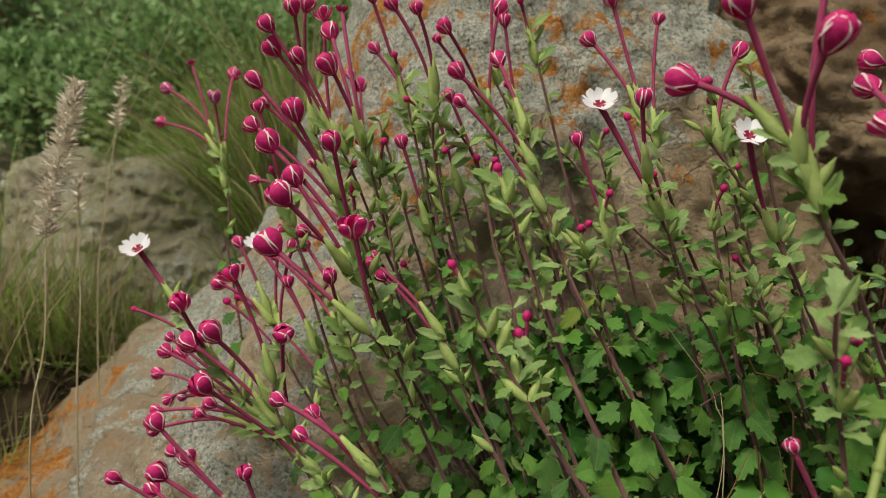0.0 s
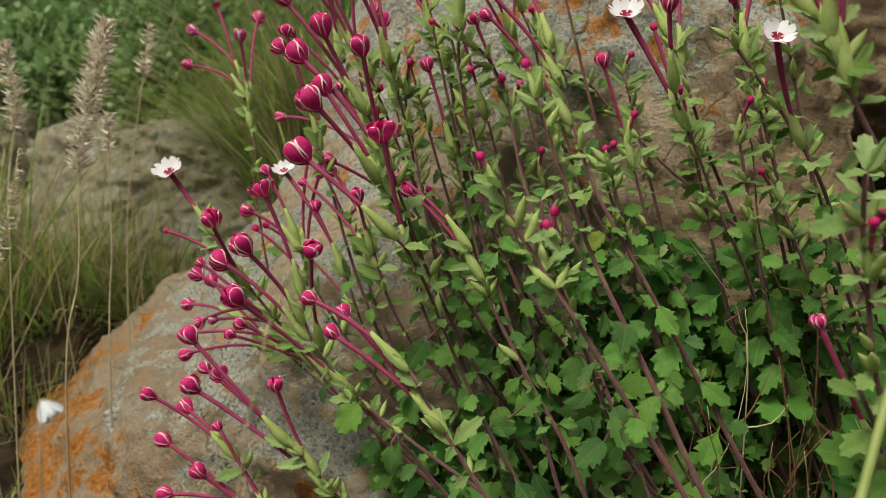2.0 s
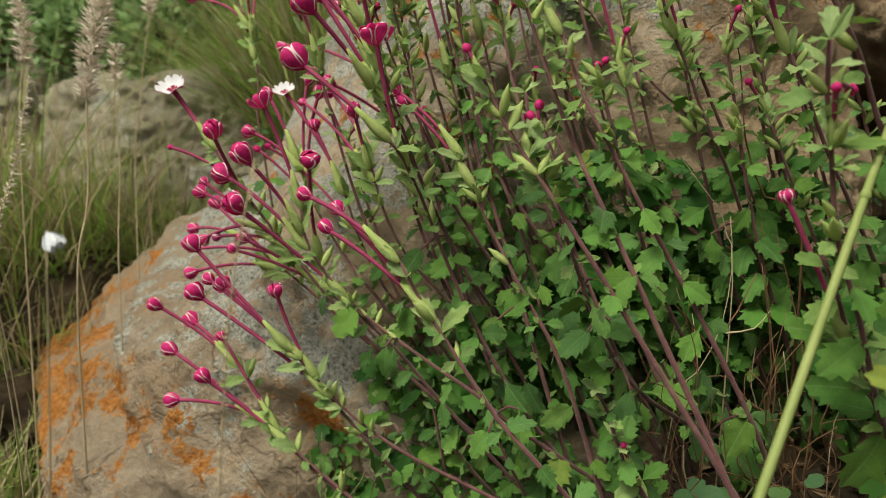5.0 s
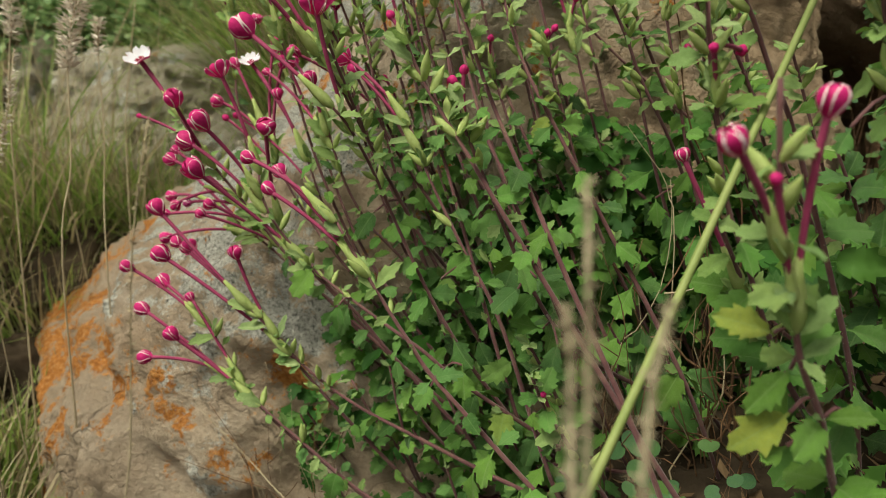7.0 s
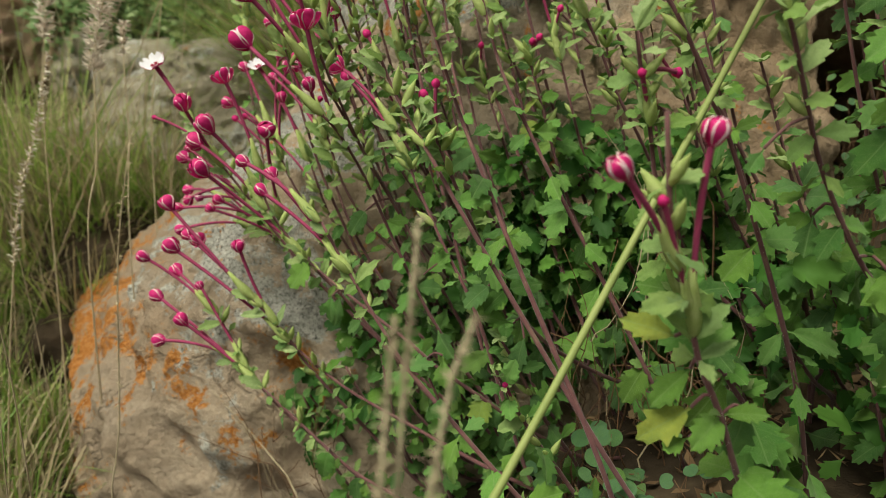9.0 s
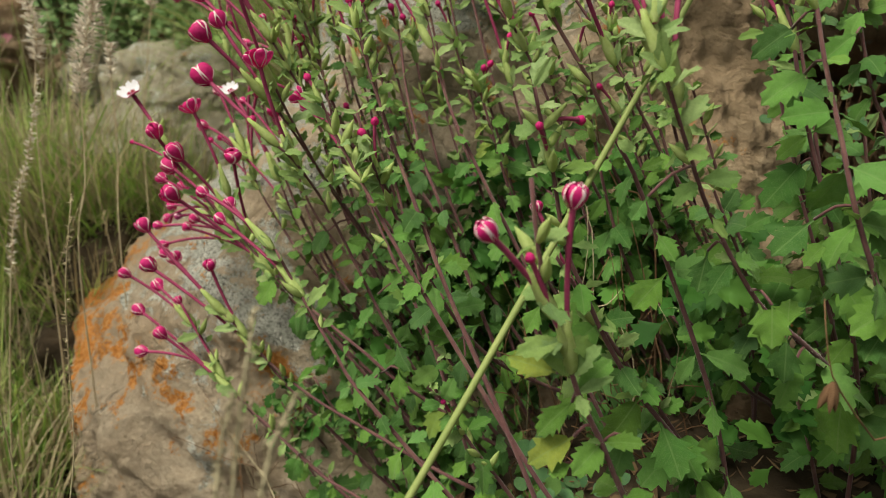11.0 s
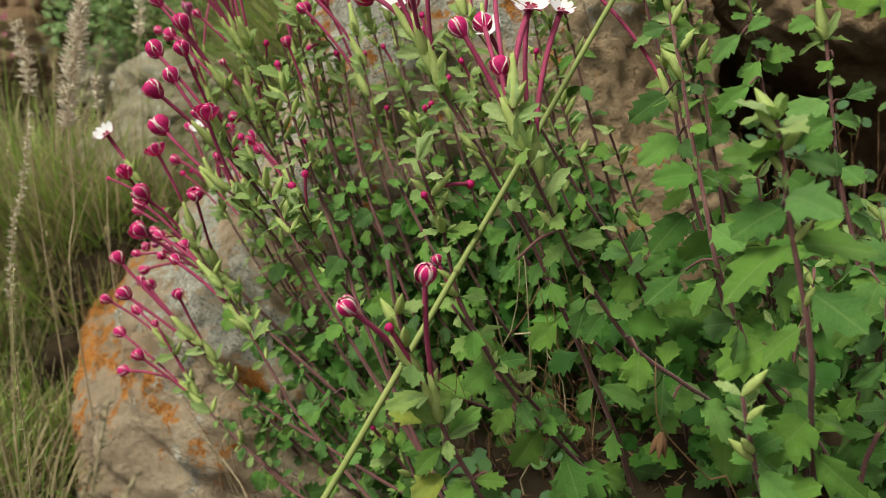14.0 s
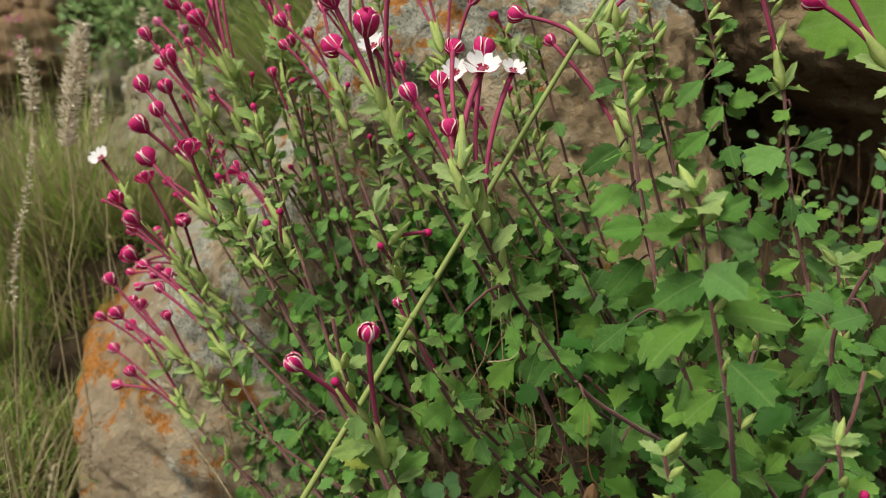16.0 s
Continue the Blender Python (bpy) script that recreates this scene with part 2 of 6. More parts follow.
EYE = plain("dark_crimson_eye", [(0.3, (0.16, 0.004, 0.022)), (0.7, (0.27, 0.010, 0.045))], 5, 0.6, 0.2, 0)
WHITE = plain("white_petal", [(0.3, (0.76, 0.80, 0.88)), (0.7, (0.84, 0.87, 0.93))], 5, 0.6, 0.3, 0.2, 0.02, glow=0.25)
CALYX = plain("pale_green_calyx", [(0.3, (0.40, 0.53, 0.15)), (0.7, (0.55, 0.65, 0.28))], 5, 0.6, 0.3, 0.3, 0.02, glow=0.3)
STALK = plain("green_grass_stalk", [(0.3, (0.17, 0.23, 0.065)), (0.7, (0.26, 0.31, 0.11))], 40, 0.55, 0.3)
STRAW = plain("dry_straw", [(0.3, (0.33, 0.26, 0.165)), (0.7, (0.52, 0.44, 0.31))], 60, 0.7, 0.2)
CHAFF = plain("weathered_chaff", [(0.3, (0.20, 0.17, 0.11)), (0.7, (0.36, 0.315, 0.215))], 60, 0.75, 0.2)
FLORET = plain("pale_dry_floret", [(0.2, (0.58, 0.50, 0.42)), (0.8, (0.84, 0.79, 0.71))], 60, 0.8, 0.2, random=True, glow=0.2)
TWIG = plain("dead_brown_twig", [(0.3, (0.08, 0.042, 0.025)), (0.7, (0.21, 0.12, 0.065))], 80, 0.85, 0.2)
BLADE = plain("green_grass_blade", [(0.0, (0.09, 0.19, 0.035)), (0.4, (0.21, 0.34, 0.075)), (0.72, (0.37, 0.46, 0.14)), (1.0, (0.60, 0.55, 0.31))], 20, 0.55, 0.3, 0, random=True, glow=0.35)
DRYBLADE = plain("dry_grass_blade", [(0.0, (0.16, 0.13, 0.08)), (0.5, (0.36, 0.30, 0.19)), (1.0, (0.62, 0.54, 0.38))], 20, 0.7, 0.2, 0, random=True, glow=0.3)
BUSH = plain("shrub_leaf", [(0.0, (0.12, 0.22, 0.085)), (0.6, (0.26, 0.40, 0.18)), (1.0, (0.42, 0.53, 0.29))], 20, 0.6, 0.25, 0, random=True, glow=0.38)
# darker copy of the leaf green, for the shade inside the plant
UNDER = plain("shaded_green_leaf", [(0.0, (0.014, 0.060, 0.010)), (0.35, (0.030, 0.108, 0.018)), (0.7, (0.062, 0.175, 0.030)), (0.9, (0.11, 0.25, 0.045)), (1.0, (0.34, 0.34, 0.05))], 20, 0.62, 0.22, 0, random=True, glow=0.15)
PINK = plain("pink_petal", [(0.3, (0.42, 0.12, 0.20)), (0.7, (0.52, 0.24, 0.30))], 6, 0.6, 0.3, 0, glow=0.25)
LITTER = plain("dead_leaf_litter", [(0.0, (0.04, 0.026, 0.016)), (0.5, (0.12, 0.075, 0.042)), (0.85, (0.22, 0.15, 0.085)), (1.0, (0.36, 0.29, 0.17))], 40, 0.85, 0.15, 0, random=True)
HAIR = plain("white_stem_hair", [(0.3, (0.45, 0.40, 0.38)), (0.7, (0.62, 0.56, 0.52))], 20, 0.6, 0.3, 0, glow=0.3)


# ---------------------------------------------------------------- mesh helpers
rnd = random.Random(7)


def mesh(name, verts, faces, mats, slots=None, smooth=True):
    me = bpy.data.meshes.new(name)
    me.from_pydata([tuple(v) for v in verts], [], faces)
    for m in mats:
        me.materials.append(m)
    if slots:
        me.polygons.foreach_set("material_index", slots)
    me.polygons.foreach_set("use_smooth", [smooth] * len(faces))
    me.update()
    return me


def part(name, data, parent=None, m=None, label=""):
    ob = new(name, data)
    if parent is not None:
        ob.parent = parent
    if m is not None:
        ob.matrix_basis = m
    if label:
        ob["label"] = label
    return ob


def thing(name, at, label, category, group="", kind=""):
    ob = new(name)
    ob.empty_display_size = 0.02
    ob.location = at
    return tagged(ob, label, category, group, kind)


def smooth_path(pts, step=0.006):
    """Catmull-Rom through the points, sampled about every step metres."""
    pts = [Vector(p) for p in pts]
    ext = [pts[0] * 2 - pts[1], *pts, pts[-1] * 2 - pts[-2]]
    out = []
    for i in range(1, len(ext) - 2):
        a, b, c, d = ext[i - 1:i + 3]
        k = max(2, int((c - b).length / step))
        for j in range(k):
            t = j / k
            out.append(0.5 * (2 * b + (c - a) * t + (2 * a - 5 * b + 4 * c - d) * t * t + (3 * b - a - 3 * c + d) * t ** 3))
    out.append(pts[-1])
    return out


def tube_geo(path, radius, sides=7, base=0):
    """Vertices and faces of a round tube; radius is a function of 0..1 along the path."""
    vs, fs = [], []
    up = Vector((0.3, -0.9, 0.2))
    n = len(path)
    for i, p in enumerate(path):
        d = (path[min(i + 1, n - 1)] - path[max(i - 1, 0)]).normalized()
        x = up.cross(d).normalized()
        y = d.cross(x)
        r = radius(i / (n - 1))
        for s in range(sides):
            a = 2 * math.pi * s / sides
            vs.append(p + (x * math.cos(a) + y * math.sin(a)) * r)
    for i in range(n - 1):
        for s in range(sides):
            t = (s + 1) % sides
            fs.append((base + i * sides + s, base + i * sides + t, base + (i + 1) * sides + t, base + (i + 1) * sides + s))
    fs.append(tuple(base + s for s in range(sides))[::-1])
    fs.append(tuple(base + (n - 1) * sides + s for s in range(sides)))
    return vs, fs


def frame_of(along, normal):
    """Rotation with y along a direction and z near a normal."""
    y = along.normalized()
    x = y.cross(normal)
    if x.length < 1e-4:
        x = y.cross(Vector((1, 0.2, 0)))
    x.normalize()
    return Matrix((x, y, x.cross(y))).transposed().to_4x4()


def lerp_table(z, table):
    return float(np.interp(z, [r[0] for r in table], [r[1] for r in table]))


# ---------------------------------------------------------------- ground
def ground_z(x, y):
    h = 0.018 * noise.noise((x * 5, y * 5, 0)) + 0.05 * noise.noise((x * 1.1, y * 1.1, 3))
    far = max(0.0, y - 1.0)
    h += 0.20 * far * far / (far + 0.8)
    k = max(0.0, min(1.0, (x + 0.12) / 0.32))
    h += -0.10 + 0.16 * k * k * (3 - 2 * k) + 0.10 * max(0.0, min(1.0, (y - 0.75) / 0.6))
    u = max(0.0, min(1.0, (y - 0.46) / 0.30))
    h += 0.18 * u * u * (3 - 2 * u) * (1 - 0.6 * k)
    r = math.hypot(x, y)
    return h if r < 30 else h * 30 / r + (r - 30) * 0.12


vs, fs = [], []
NA = 160
radii = [0.0] + [0.04 * 1.085 ** i for i in range(112)]
for r in radii:
    for s in range(NA):
        a = 2 * math.pi * s / NA
        x, y = r * math.cos(a), 0.3 + r * math.sin(a)
        vs.append((x, y, ground_z(x, y)))
for i in range(len(radii) - 1):
    for s in range(NA):
        t = (s + 1) % NA
        fs.append((i * NA + s, i * NA + t, (i + 1) * NA + t, (i + 1) * NA + s))
tagged(new("ground", mesh("ground", vs, fs, [SOIL])), "dark stony hillside soil between grass and boulders", "ground", kind="structure")


# ---------------------------------------------------------------- boulders
def boulder(name, label, mat, xl, xr, yf, depth, top, seed, rough=0.02, power=3.0, bottom=-0.14, rings=230, around=380):
    vs, fs = [], []
    off = Vector((seed * 3.1, seed * 1.7, seed * 2.3))
    for i in range(rings + 1):
        z = bottom + (top - bottom) * i / rings
        cap = min(1.0, (1 - i / rings) / 0.12) ** 0.5
        x0, x1, y0 = lerp_table(z, xl), lerp_table(z, xr), lerp_table(z, yf)
        cx, ax, cy, by = (x0 + x1) / 2, (x1 - x0) / 2 * cap, y0 + depth * 0.45, depth * 0.45 * cap
        for s in range(around):
            a = 2 * math.pi * s / around
            ca, sa = math.cos(a), math.sin(a)
            k = (abs(ca) ** power + abs(sa) ** power) ** (-1 / power)
            p = Vector((cx + ax * k * ca, cy + by * k * sa, z))
            nrm = Vector((ca, sa, 0.15))
            q = p + off
            d = rough * (1.2 * noise.noise(q * 6) + 0.9 * noise.noise(q * 13) + 0.7 * (0.4 - abs(noise.noise(q * 17 + off))) + 0.7 * (0.3 - abs(noise.noise(q * 34))) + 0.34 * (0.3 - abs(noise.noise(q * 66))) + 0.2 * noise.noise(q * 140))
            ledge = noise.noise(Vector((q.x * 3, q.y * 3, q.z * 16)))
            d += rough * 0.5 * max(-0.4, min(0.4, ledge * 2.0))
            vs.append(p + nrm * d * cap)
    for i in range(rings):
        for s in range(around):
            t = (s + 1) % around
            fs.append((i * around + s, i * around + t, (i + 1) * around + t, (i + 1) * around + s))
    fs.append(tuple(rings * around + s for s in range(around)))
    fs.append(tuple(range(around))[::-1])
    return tagged(new(name, mesh(name, vs, fs, [mat])), label, "rock")


def outlined_boulder(name, label, mat, levels, seed, rough, rings=250, around=420):
    """A boulder lofted through outlines, each a height and eight corners (x, y) going round it."""
    heights = [z for z, _ in levels]
    corners = np.array([c for _, c in levels])
    off = Vector((seed * 3.1, seed * 1.7, seed * 2.3))
    top, bottom = heights[-1], heights[0]
    N = corners.shape[1]
    base = []
    for s in range(around):
        u = N * s / around
        k, t = int(u) % N, u - int(u)
        base.append(((k - 1) % N, k, (k + 1) % N, (k + 2) % N, 0.5 * (-t + 2 * t * t - t ** 3), 0.5 * (2 - 5 * t * t + 3 * t ** 3), 0.5 * (t + 4 * t * t - 3 * t ** 3), 0.5 * (-t * t + t ** 3)))
    vs, fs = [], []
    for i in range(rings + 1):
        z = bottom + (top - bottom) * i / rings
        ring = np.array([[np.interp(z, heights, corners[:, k, a]) for a in (0, 1)] for k in range(N)])
        mid = ring.mean(axis=0)
        cap = min(1.0, (1 - i / rings) / 0.10) ** 0.5
        for a, b, c, d, wa, wb, wc, wd in base:
            x, y = ring[a] * wa + ring[b] * wb + ring[c] * wc + ring[d] * wd
            nrm = Vector((x - mid[0], y - mid[1], 0.12)).normalized()
            p = Vector((mid[0] + (x - mid[0]) * cap, mid[1] + (y - mid[1]) * cap, z))
            q = p + off
            # broken faces: a slanting bedding, knobs and fine pits
            bed = q.z * 0.8 + q.x * 0.6
            d = rough * (1.1 * noise.noise(q * 6) + 0.9 * noise.noise(q * 13) + 0.8 * (0.4 - abs(noise.noise(q * 17 + off))) + 0.7 * (0.3 - abs(noise.noise(q * 34))) + 0.36 * (0.3 - abs(noise.noise(q * 66))) + 0.22 * noise.noise(q * 140))
            d += rough * 0.9 * max(-0.35, min(0.35, 2.2 * noise.noise(Vector((bed * 26, q.y * 4, (q.x - q.z) * 5)))))
            vs.append(p + nrm * d * cap)
    for i in range(rings):
        for s in range(around):
            t = (s + 1) % around
            fs.append((i * around + s, i * around + t, (i + 1) * around + t, (i + 1) * around + s))
    fs.append(tuple(rings * around + s for s in range(around)))
    fs.append(tuple(range(around))[::-1])
    return tagged(new(name, mesh(name, vs, fs, [mat])), label, "rock")


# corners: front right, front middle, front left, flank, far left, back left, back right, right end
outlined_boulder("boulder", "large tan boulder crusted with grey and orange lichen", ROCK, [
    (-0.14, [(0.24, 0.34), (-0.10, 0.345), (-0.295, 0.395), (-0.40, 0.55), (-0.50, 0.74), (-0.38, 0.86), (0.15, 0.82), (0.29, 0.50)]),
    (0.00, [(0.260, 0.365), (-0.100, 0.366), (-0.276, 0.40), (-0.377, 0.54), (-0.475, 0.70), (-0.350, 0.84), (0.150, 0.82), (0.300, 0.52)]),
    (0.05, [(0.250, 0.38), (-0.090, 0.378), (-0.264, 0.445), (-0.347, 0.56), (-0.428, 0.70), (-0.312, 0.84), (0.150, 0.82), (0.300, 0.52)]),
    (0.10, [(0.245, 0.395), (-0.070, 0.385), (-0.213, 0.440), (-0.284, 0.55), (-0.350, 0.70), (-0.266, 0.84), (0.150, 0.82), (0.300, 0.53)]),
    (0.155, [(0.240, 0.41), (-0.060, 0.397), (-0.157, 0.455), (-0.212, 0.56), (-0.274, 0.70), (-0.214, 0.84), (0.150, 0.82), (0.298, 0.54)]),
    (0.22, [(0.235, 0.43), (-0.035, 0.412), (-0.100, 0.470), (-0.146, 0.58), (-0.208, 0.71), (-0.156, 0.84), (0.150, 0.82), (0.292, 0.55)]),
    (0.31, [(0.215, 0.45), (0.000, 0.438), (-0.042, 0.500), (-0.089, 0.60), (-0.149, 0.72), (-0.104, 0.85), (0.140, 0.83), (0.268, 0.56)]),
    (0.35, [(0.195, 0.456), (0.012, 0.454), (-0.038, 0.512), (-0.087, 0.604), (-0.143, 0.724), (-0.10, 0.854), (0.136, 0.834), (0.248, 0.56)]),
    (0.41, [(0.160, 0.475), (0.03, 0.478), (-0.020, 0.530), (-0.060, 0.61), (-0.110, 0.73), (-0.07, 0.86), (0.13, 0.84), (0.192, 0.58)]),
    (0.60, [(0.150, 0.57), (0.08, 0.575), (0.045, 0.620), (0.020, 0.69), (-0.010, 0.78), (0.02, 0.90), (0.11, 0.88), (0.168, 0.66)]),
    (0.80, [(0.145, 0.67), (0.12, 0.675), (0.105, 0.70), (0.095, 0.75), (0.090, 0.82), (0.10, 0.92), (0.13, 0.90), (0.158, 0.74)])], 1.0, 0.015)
# upper end, out of view, leans left to keep skylight out of the hollow
boulder("boulder", "brown weathered boulder overhanging a dark hollow", ROCK_RED,
        [(-0.14, 0.42), (0.2, 0.42), (0.25, 0.39), (0.28, 0.35), (0.32, 0.295), (0.35, 0.275), (0.38, 0.245), (0.41, 0.215), (0.45, 0.195), (0.6, 0.15), (0.8, 0.16)],
        [(-0.06, 0.9), (0.3, 0.95), (0.6, 0.9), (0.8, 0.8)],
        [(-0.14, 0.72), (0.2, 0.70), (0.24, 0.66), (0.27, 0.60), (0.30, 0.565), (0.34, 0.56), (0.42, 0.59), (0.6, 0.67), (0.8, 0.76)],
        0.4, 0.8, 2.0, 0.026)
boulder("boulder", "dark rock closing the back of the hollow", ROCK_RED,
        [(-0.06, 0.15), (0.8, 0.15)], [(-0.06, 0.95), (0.8, 0.9)], [(-0.06, 0.98), (0.8, 0.98)], 0.3, 0.78, 3.0, 0.012, rings=60, around=90)

boulder("boulder", "low grey slab of rock sloping into the grass", ROCK_FAR,
        [(-0.14, -0.76), (0.08, -0.72), (0.15, -0.665), (0.20, -0.61), (0.235, -0.565), (0.27, -0.505), (0.30, -0.445), (0.325, -0.365), (0.345, -0.24)], [(-0.14, -0.08), (0.24, -0.10), (0.36, -0.2)],
        [(-0.14, 0.78), (0.08, 0.79), (0.16, 0.83), (0.22, 0.88), (0.28, 0.93), (0.345, 0.98)], 0.28, 0.345, 5.0, 0.030, rings=150, around=380)


def stone(at, size, mat, seed, label):
    vs, fs = [], []
    R, A = 40, 64
    for i in range(R + 1):
        th = math.pi * i / R
        for s in range(A):
            a = 2 * math.pi * s / A
            u = Vector((math.sin(th) * math.cos(a), math.sin(th) * math.sin(a), math.cos(th)))
            u = Vector([math.copysign(abs(c) ** 0.8, c) for c in u])
            q = u * 1.4 + Vector((seed * 5.0, seed, 0))
            k = 1 + 0.34 * noise.noise(q) + 0.22 * (0.4 - abs(noise.noise(q * 2.3))) + 0.12 * noise.noise(q * 4) + 0.06 * noise.noise(q * 11)
            vs.append(Vector((u.x * size[0], u.y * size[1], u.z * size[2])) * k)
    for i in range(R):
        for s in range(A):
            t = (s + 1) % A
            fs.append((i * A + s, (i + 1) * A + s, (i + 1) * A + t, i * A + t))
    ob = tagged(new("stone", mesh("stone", vs, fs, [mat])), label, "stone", "stones on the slope")
    ob.location = at
    ob.rotation_euler = (0.1 * seed, 0.05, 0.7 * seed)
    return ob


def on_ground(x, y, dz=0.0):
    return (x, y, ground_z(x, y) + dz)


for i, (x, y, dz, sx, sy, sz) in enumerate([(-0.66, 1.35, 0.02, 0.15, 0.12, 0.08), (-1.13, 1.80, 0.02, 0.13, 0.12, 0.08),
                                            (-0.9, 1.46, 0.05, 0.12, 0.10, 0.075)]):
    stone(on_ground(x, y, dz), (sx, sy, sz), ROCK_FAR, i + 1.0, "grey-brown weathered stone half sunk in grass")
for i, (x, y, dz, sx, sy, sz) in enumerate([(-1.62, 1.95, 0.05, 0.26, 0.2, 0.15), (-1.95, 2.1, 0.06, 0.3, 0.2, 0.16), (-1.7, 2.12, 0.2, 0.4, 0.2, 0.07), (-1.38, 2.15, 0.02, 0.16, 0.15, 0.11), (-1.14, 1.45, 0.07, 0.17, 0.12, 0.15), (-1.42, 1.50, 0.10, 0.22, 0.13, 0.17), (-1.24, 1.62, 0.24, 0.30, 0.12, 0.09)]):
    stone(on_ground(x, y, dz), (sx, sy, sz), ROCK_RED, i + 11.0, "reddish brown layered stone in the grassy bank")

stone((0.27, 0.36, 0.055), (0.09, 0.04, 0.035), ROCK_RED, 31.0, "brown layered stone in the shade under the plant")
for i, (x, y, dz, sx, sy, sz) in enumerate([(-0.30, 0.66, 0.02, 0.06, 0.06, 0.05), (-0.37, 0.63, 0.0, 0.05, 0.05, 0.035), (-0.45, 0.70, -0.01, 0.08, 0.08, 0.05), (-0.42, 0.60, 0.0, 0.06, 0.05, 0.045)]):
    stone(on_ground(x, y, dz), (sx, sy, sz), SOIL, i + 21.0, "dark lump of earth in the gap beside the boulder")

# ---------------------------------------------------------------- shrubs and grass behind
def shrub(x, y, size, height, count, seed):
    r = random.Random(seed)
    root = thing("shrub", on_ground(x, y), "dense dark green shrub on the slope", "shrub", "shrubs on the slope")
    vs, fs = [], []
    blobs = [(Vector((r.uniform(-1, 1) * size * 0.75, r.uniform(-1, 1) * size * 0.5, height * r.uniform(0.25, 0.85))), size * r.uniform(0.22, 0.42)) for _ in range(16)]
    for i in range(count):
        c, s = blobs[i % len(blobs)]
        u = Vector((r.gauss(0, 1), r.gauss(0, 1), r.gauss(0.2, 1))).normalized()
        p = c + u * s * r.uniform(0.65, 1.08)
        along = (u + Vector((r.uniform(-1, 1), r.uniform(-1, 1), r.uniform(-0.6, 1)))).normalized()
        side = along.cross(Vector((r.uniform(-1, 1), r.uniform(-1, 1), 1))).normalized()
        ln, w = r.uniform(0.014, 0.028), r.uniform(0.005, 0.010)
        k = len(vs)
        vs += [p, p + along * ln * 0.5 + side * w, p + along * ln, p + along * ln * 0.5 - side * w]
        fs.append((k, k + 1, k + 2, k + 3))
    part("crown", mesh("crown", vs, fs, [BUSH], smooth=False), root)
    for c, s in blobs:
        path = smooth_path([(0, 0, -0.03), c * 0.4 + Vector((0, 0, 0.02)), c], 0.05)
        v, f = tube_geo(path, lambda t: 0.012 * (1 - 0.7 * t), 5)
        part("branch", mesh("branch", v, f, [TWIG]), root)
    return root


for i, (x, y, s, h) in enumerate([(-1.2, 2.3, 0.5, 0.7), (-0.55, 1.95, 0.42, 0.5), (-0.1, 2.3, 0.5, 0.8), (-2.1, 3.0, 0.7, 0.9), (-1.1, 2.75, 0.8, 1.0), (0.5, 2.6, 0.6, 0.9), (-0.72, 1.52, 0.26, 0.36), (-0.42, 1.48, 0.24, 0.40), (-0.12, 1.55, 0.26, 0.42)]):
    shrub(x, y, s, h, 9000, 40 + i)


def blade(vs, fs, p, lean, length, width, r, bend):
    k = len(vs)
    side = Vector((lean.y, -lean.x, 0))
    side = side.normalized() if side.length > 0.01 else Vector((1, 0, 0))
    side = (side + Vector((r.uniform(-0.5, 0.5), r.uniform(-0.5, 0.5), 0))).normalized()
    N = 5
    for i in range(N + 1):
        t = i / N
        q = p + Vector((0, 0, 1)) * length * (t - 0.35 * bend * t * t) + lean * length * (t * 0.35 + bend * t * t)
        w = width * (1 - t ** 1.6) + 0.0002
        vs += [q - side * w, q + side * w]
    for i in range(N):
        fs.append((k + 2 * i, k + 2 * i + 1, k + 2 * i + 3, k + 2 * i + 2))


def tuft(x, y, count, height, spread, dry, seed, lean=(0, 0), z=None):
    r = random.Random(seed)
    root = thing("grass_tuft", on_ground(x, y) if z is None else (x, y, z), "tuft of fine green and straw-coloured mountain grass", "grass", "grass tufts", "stuff")
    dry = min(0.85, dry + 0.02)
    for name, mat, k in (("green_blades", BLADE, int(count * (1 - dry))), ("dry_blades", DRYBLADE, int(count * dry))):
        vs, fs = [], []
        for _ in range(k):
            a, d = r.uniform(0, 2 * math.pi), spread * r.random() ** 0.6
            p = Vector((d * math.cos(a), d * math.sin(a), -0.012))
            ln = Vector((math.cos(a), math.sin(a), 0)) * r.uniform(0.1, 0.9) + Vector((r.uniform(-0.4, 0.4) + lean[0], r.uniform(-0.4, 0.4) + lean[1], 0))
            blade(vs, fs, p, ln, height * r.uniform(0.45, 1.2), r.uniform(0.0006, 0.0018), r, r.uniform(0.05, 1.0) ** 1.2)
        if fs:
            part(name, mesh(name, vs, fs, [mat]), root)
    return root


g = random.Random(3)
